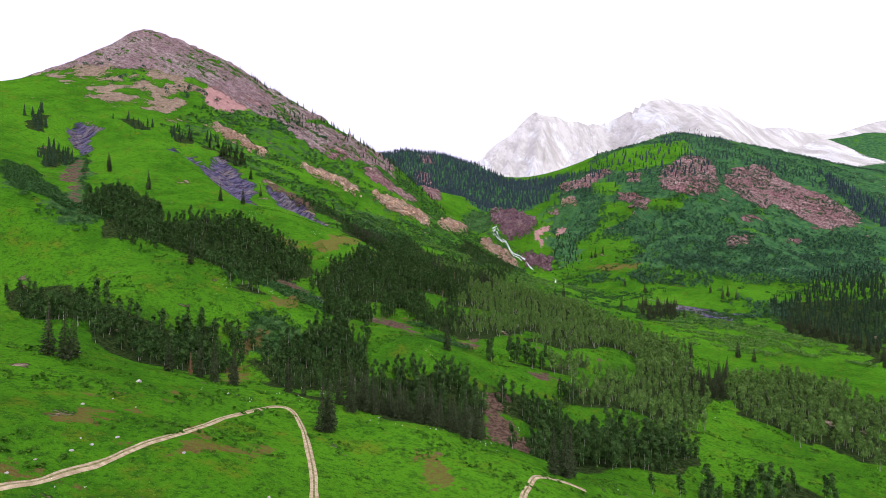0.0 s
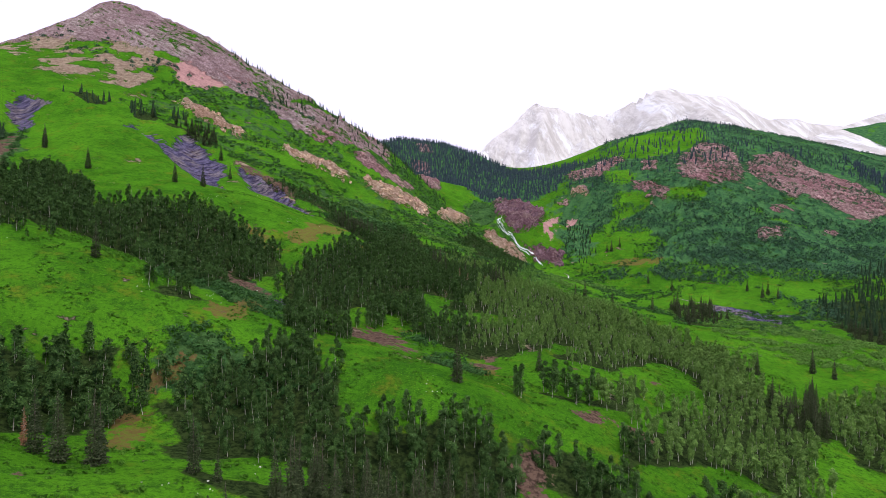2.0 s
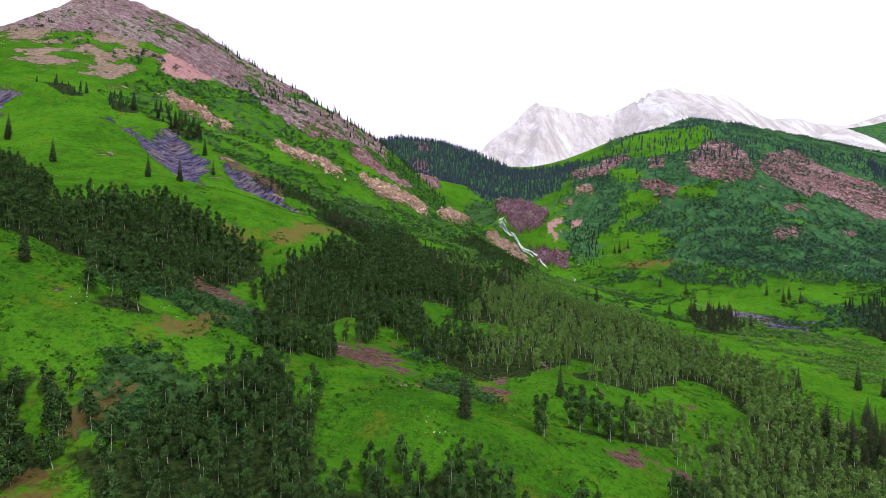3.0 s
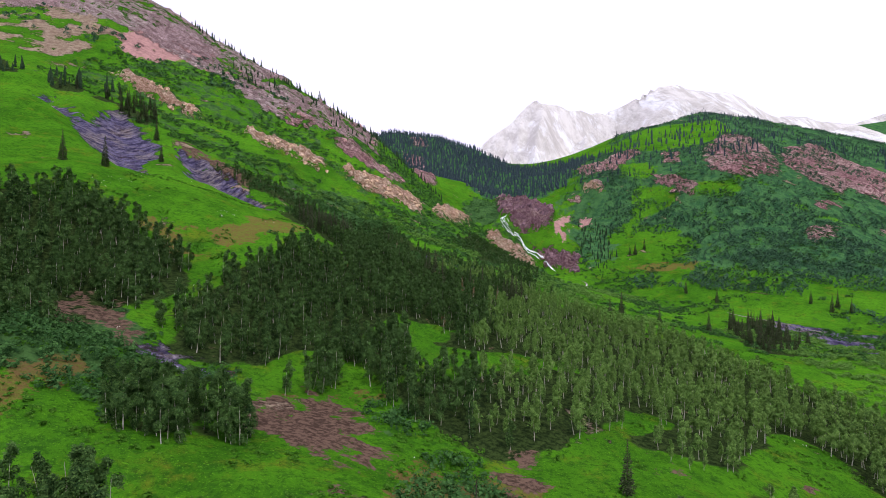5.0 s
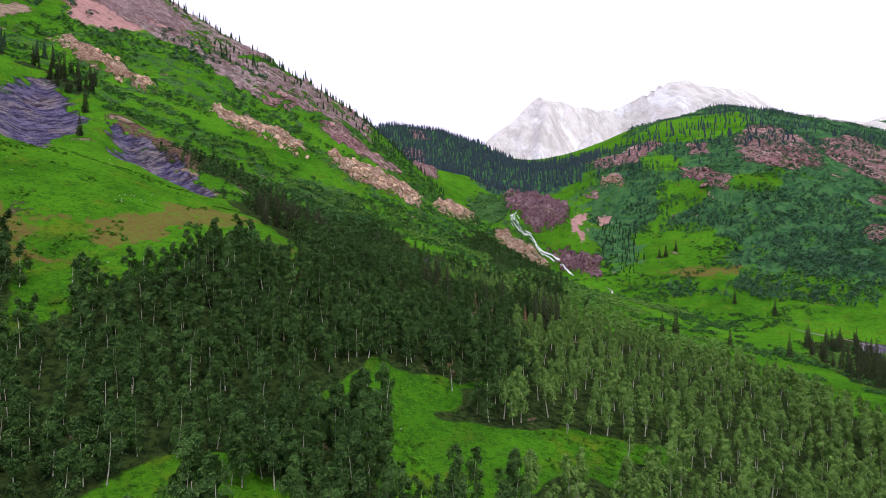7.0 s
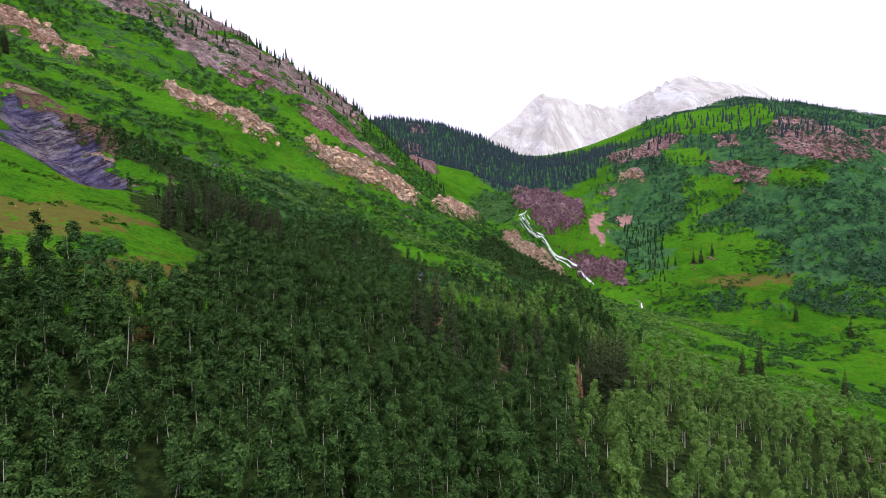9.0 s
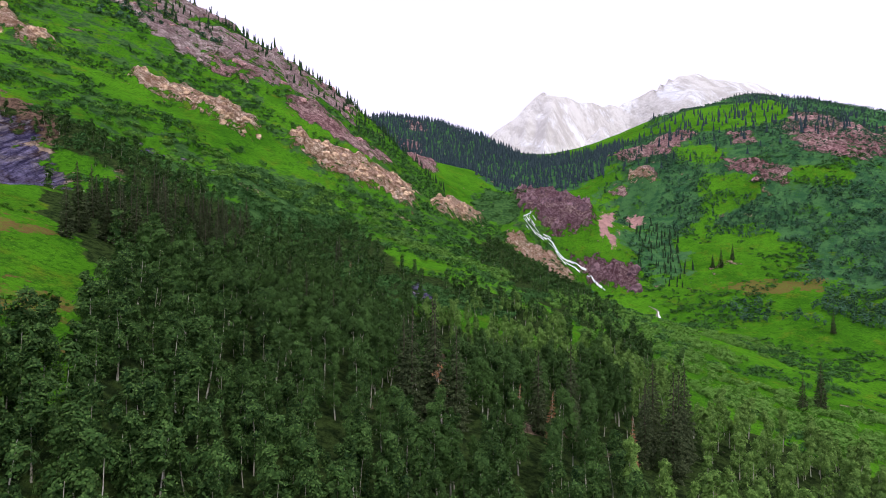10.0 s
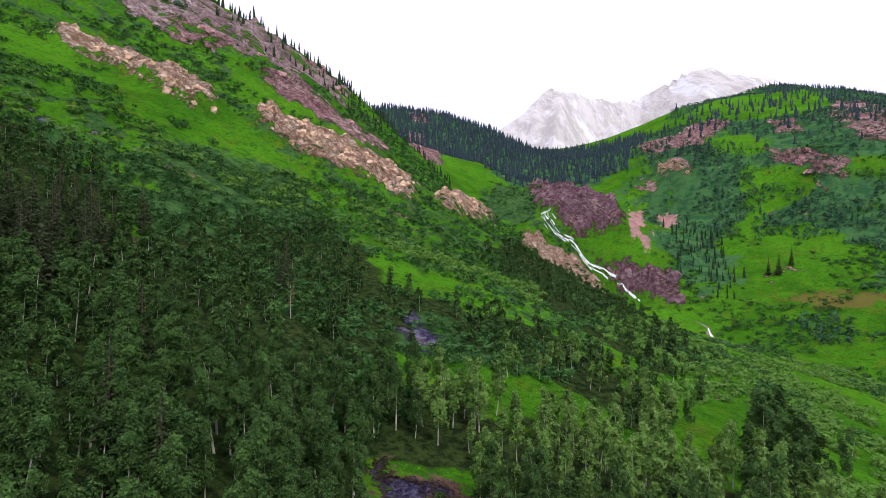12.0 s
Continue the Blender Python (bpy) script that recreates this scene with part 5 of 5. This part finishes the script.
# spruces along the rim of the track meadow
stand([(-98.1, 132), (-94, 132), (-95.4, 137), (-31.1, 132), (-29.6, 133.2), (-30.4, 134.4), (-30.1, 163), (-26.5, 162), (-23.6, 165), (-19.4, 173), (-8.6, 155), (-6.2, 155), (3.9, 146), (7.2, 152), (25.3, 136), (30.7, 142),
       (-67.6, 170), (28.5, 138), (-83.5, 161), (-76.6, 166), (-71.8, 165), (-66.7, 167), (-28.4, 155), (-24.9, 161)], 0.9, 1.2)
# single spruces on the hills and the valley floor
stand([(-117.8, 246), (-1.8, 225), (28, 266), (150.8, 348), (186.9, 361), (193.4, 354), (198.8, 632), (93.2, 494.2), (101.7, 499.2), (116.8, 479), (-227.3, 407), (-170.8, 402), (-156.7, 409), (-275.7, 436),
       (-270, 428), (275.4, 588), (281, 573), (289.4, 579), (294, 571), (152.6, 495), (128, 296), (124.7, 286), (127.8, 283), (130.6, 280), (143.6, 297), (135.3, 281), (134.2, 273), (193.6, 741), (205.7, 748),
       (212.7, 607), (202.5, 481), (-190.8, 517), (-168, 479), (189, 744)], 0.85, 1.2)
# spruces on the near slope above the wood
stand([(-62.5, 478.6), (-72.9, 486.6), (-41.9, 457.2), (-60.9, 464.6), (-39.8, 497.3), (-27.8, 434.6), (-12.1, 433.5), (-15.1, 430.7), (-33.4, 438.1), (-39.9, 501.8), (-64.5, 483.0), (-55.9, 434.1)], 0.55, 0.95)
# dark spruces in the aspen wood
stand(TALL_SPRUCES, 0.95, 1.45)
for place, size in (((-80.9, 169), 0.62), ((2.2, 417), 0.68), ((18.6, 416), 0.72), ((7.5, 420), 0.7)):
    lone("dead_spruce", spruce(12, 18, 10, True, 0.13), place, size, SNAG_BARK, DEAD_NEEDLE, "dead spruce tree with rusty brown needles", "dead spruces")
for place, size in (((-8.5, 413), 1.0), ((-33.6, 483), 0.6), ((-60.7, 488), 0.55), ((-5.6, 352), 0.65)):
    lone("dead_aspen", aspen(9.5, 70, 0.35, 6, 7), place, size, SNAG_BARK, DEAD_NEEDLE, "bare dead aspen with a weathered pale trunk", "dead aspens")


# ---- rocks ----
def rock_mesh(material, rough=0.45, squash=0.7):
    bm = bmesh.new()
    bmesh.ops.create_icosphere(bm, subdivisions=2, radius=1.0)
    shift = Vector(RNG.uniform(-50, 50, 3))
    for v in bm.verts:
        n = v.co.normalized()
        d = 0.8 + rough * noise.noise(n * 1.6 + shift) + 0.35 * rough * noise.noise(n * 4 + shift)
        v.co = Vector((round(n.x * d * 4) / 4 * 0.5 + n.x * d * 0.5, round(n.y * d * 4) / 4 * 0.5 + n.y * d * 0.5, (round(n.z * d * 5) / 5 * 0.6 + n.z * d * 0.4) * squash))
    mesh = bpy.data.meshes.new("rock")
    bm.to_mesh(mesh)
    bm.free()
    mesh.materials.append(material)
    return mesh


def crags(kind, material, spacing, size, label, seed, most=150, tall=0.9):
    """Outcrops standing out of the rock bands, lengthwise with the strata."""
    meshes = [rock_mesh(material, 0.6, 0.8) for _ in range(6)]
    where = spread([kind], spacing, 5.0, 0.62, 0.25, seed, ())
    where = where[where[:, 1] < 1250][:most]
    zs = ground_at(where[:, 0], where[:, 1])
    for k, (px, py) in enumerate(where):
        ob = tagged(new("rock_outcrop", meshes[k % 6]), label, "rock", kind.replace("_", " ") + " outcrops")
        s = size * RNG.uniform(0.5, 1.25)
        ob.matrix_basis = pose(px, py, zs[k] - 0.25 * s, RNG.uniform(-12, 12), 24 + RNG.uniform(-12, 12), RNG.uniform(-20, 35)) @ Matrix.Diagonal((1.5 * s, 0.8 * s, tall * s, 1))


crags("rock_tan", TAN_STONE, 5.0, 1.7, "jagged tan sandstone outcrop on the slope", 21, 185, 1.6)
crags("rock_red", RED_STONE, 27.0, 4.2, "weathered red sandstone outcrop on the mountainside", 22, 45)
crags("rock_grey", RED_STONE, 27.0, 3.4, "weathered reddish outcrop on the rocky peak", 24, 22)
crags("cliff", PURPLE_STONE, 11.0, 3.2, "purple-grey cliff rock beside the waterfall", 23, 45, 2.6)
stones = [rock_mesh(PALE_STONE) for _ in range(4)]
spots = [(-75.3, 131), (-69.9, 103), (-58.6, 71.5), (-59, 77), (-58, 83), (-57.5, 87), (-69.7, 112), (-56.5, 92), (-45.6, 93), (-22.2, 150), (-102, 149), (-20.4, 154), (-60, 88), (-59.5, 134), (-29, 87), (-47, 168)]
for k, ((px, py), z) in enumerate(zip(spots, ground_at([p[0] for p in spots], [p[1] for p in spots]))):
    s = RNG.uniform(0.2, 0.42) * (1.9 if k in (0, 1) else 1)
    ob = tagged(new("boulder", stones[k % 4]), "pale weathered boulder lying in the meadow grass", "boulder", "boulders in the meadow")
    ob.matrix_basis = pose(px, py, z + 0.2 * s, 0, 0, RNG.uniform(0, 360)) @ Matrix.Diagonal((s * 1.3, s, s, 1))


# ---- track, creek and waterfall ----
def smooth_line(points, step):
    """A Catmull-Rom line through plan points."""
    p = np.array([points[0], *points, points[-1]], float)
    out = []
    for k in range(1, len(p) - 2):
        n = max(2, int(np.hypot(*(p[k + 1] - p[k])) / step))
        t = np.linspace(0, 1, n, endpoint=False)[:, None]
        out.append(0.5 * (2 * p[k] + (p[k + 1] - p[k - 1]) * t + (2 * p[k - 1] - 5 * p[k] + 4 * p[k + 1] - p[k + 2]) * t ** 2 + (3 * p[k] - p[k - 1] - 3 * p[k + 1] + p[k + 2]) * t ** 3))
    return np.concatenate([*out, p[-2:-1]])


def ribbon(name, points, offsets, lifts, width, materials, which, ragged=0.0, step=1.0, smooth=True):
    """A strip laid on the ground along points. offsets and lifts: its cross-section, in widths and metres."""
    line = smooth_line(points, step)
    d = np.gradient(line, axis=0)
    side = np.stack([d[:, 1], -d[:, 0]], 1) / (np.hypot(d[:, 0], d[:, 1])[:, None] + 1e-9)
    w = width * (1 + ragged * vnoise(np.arange(len(line)) * step, np.zeros(len(line)), 4, 80))
    cols = []
    for o, h in zip(offsets, lifts):
        q = line + side * (o * w)[:, None]
        cols.append(np.stack([q[:, 0], q[:, 1], ground_at(q[:, 0], q[:, 1]) + h], 1))
    k, n = len(cols), len(line)
    verts = np.stack(cols, 1).reshape(-1, 3)
    faces = [(i * k + j, i * k + j + 1, (i + 1) * k + j + 1, (i + 1) * k + j) for i in range(n - 1) for j in range(k - 1)]
    return new(name, make_mesh(name, verts, faces, materials, smooth, [which[j] for i in range(n - 1) for j in range(k - 1)]))


TRACK = [(-64, 40), (-58.5, 60), (-56.5, 68), (-54.5, 72), (-54.2, 78), (-52.8, 85), (-52.2, 90), (-51.2, 99), (-50.9, 112), (-50.2, 128), (-47.9, 141), (-45.1, 145.5), (-41.2, 143), (-35.7, 131), (-30.9, 118),
         (-27.1, 107), (-24.8, 99), (-22.8, 91), (-19, 76), (-9, 65), (3, 70), (10, 90), (14.6, 113), (16.8, 120), (19.7, 127), (23.7, 131), (32, 131)]
tagged(ribbon("dirt_track", TRACK, (-0.62, -0.5, -0.32, -0.14, 0.14, 0.32, 0.5, 0.62), (-0.05, 0.16, 0.10, 0.18, 0.18, 0.10, 0.16, -0.05), 1.2, [TRACK_DIRT, TRACK_CENTRE], (0, 0, 0, 1, 0, 0, 0), 0.15, 0.8),
       "pale rutted dirt track bending through the meadow", "track", kind="structure")
FALL = [(68.5, 838), (66, 828), (62.8, 820), (64.5, 814), (67.5, 808.5), (70.5, 804), (74.4, 800.5), (78.8, 797), (82.7, 793.5), (84.8, 787.5), (89.5, 784), (94.6, 781.5), (99, 778.5), (103.5, 775)]
fall = tagged(new("waterfall"), "white waterfall tumbling in broken strands down a purple-grey cliff", "waterfall", kind="structure")
flow = smooth_line(FALL, 0.6)
for k in range(48):
    a = int((k + RNG.uniform(-0.5, 0.3)) / 48 * (len(flow) - 14))
    run = flow[max(a, 0):max(a, 0) + RNG.integers(8, 18):2] + RNG.normal(size=2) * (1.7 if k < 22 else 0.9)
    strand = ribbon("water_strand", run, (-0.5, -0.2, 0.2, 0.5), (0.3, 0.8, 0.9, 0.4), RNG.uniform(0.6, 1.7), [WATER_FOAM], (0, 0, 0), 0.8, 0.7, False)
    strand.parent = fall
CREEK = [(103.9, 773), (112, 752), (127.8, 727), (131.3, 716), (134, 706), (130.9, 695), (142, 668), (165, 642), (180, 622), (192, 605), (206, 578), (224, 556), (255, 533), (320, 497), (400, 455), (520, 405), (700, 330)]
for first, last in ((3, 7), (10, 13)):
    tagged(ribbon("creek_bank", CREEK[first:last], (-0.6, -0.3, 0.3, 0.6), (-0.1, 0.1, 0.1, -0.1), 1.8, [GRAVEL], (0, 0, 0), 0.7, 2.0), "grey gravel bank along the mountain creek", "creek bank", kind="structure")
creek = tagged(new("creek"), "white foaming mountain creek between green banks", "creek", kind="structure")
for first, last, wide in ((0, 2, 0.9), (4, 6, 1.5)):
    water = ribbon("water", CREEK[first:last], (-0.5, 0.0, 0.5), (0.18, 0.32, 0.18), wide, [WATER_FOAM], (0, 0), 0.7, 0.8, False)
    water.parent = creek
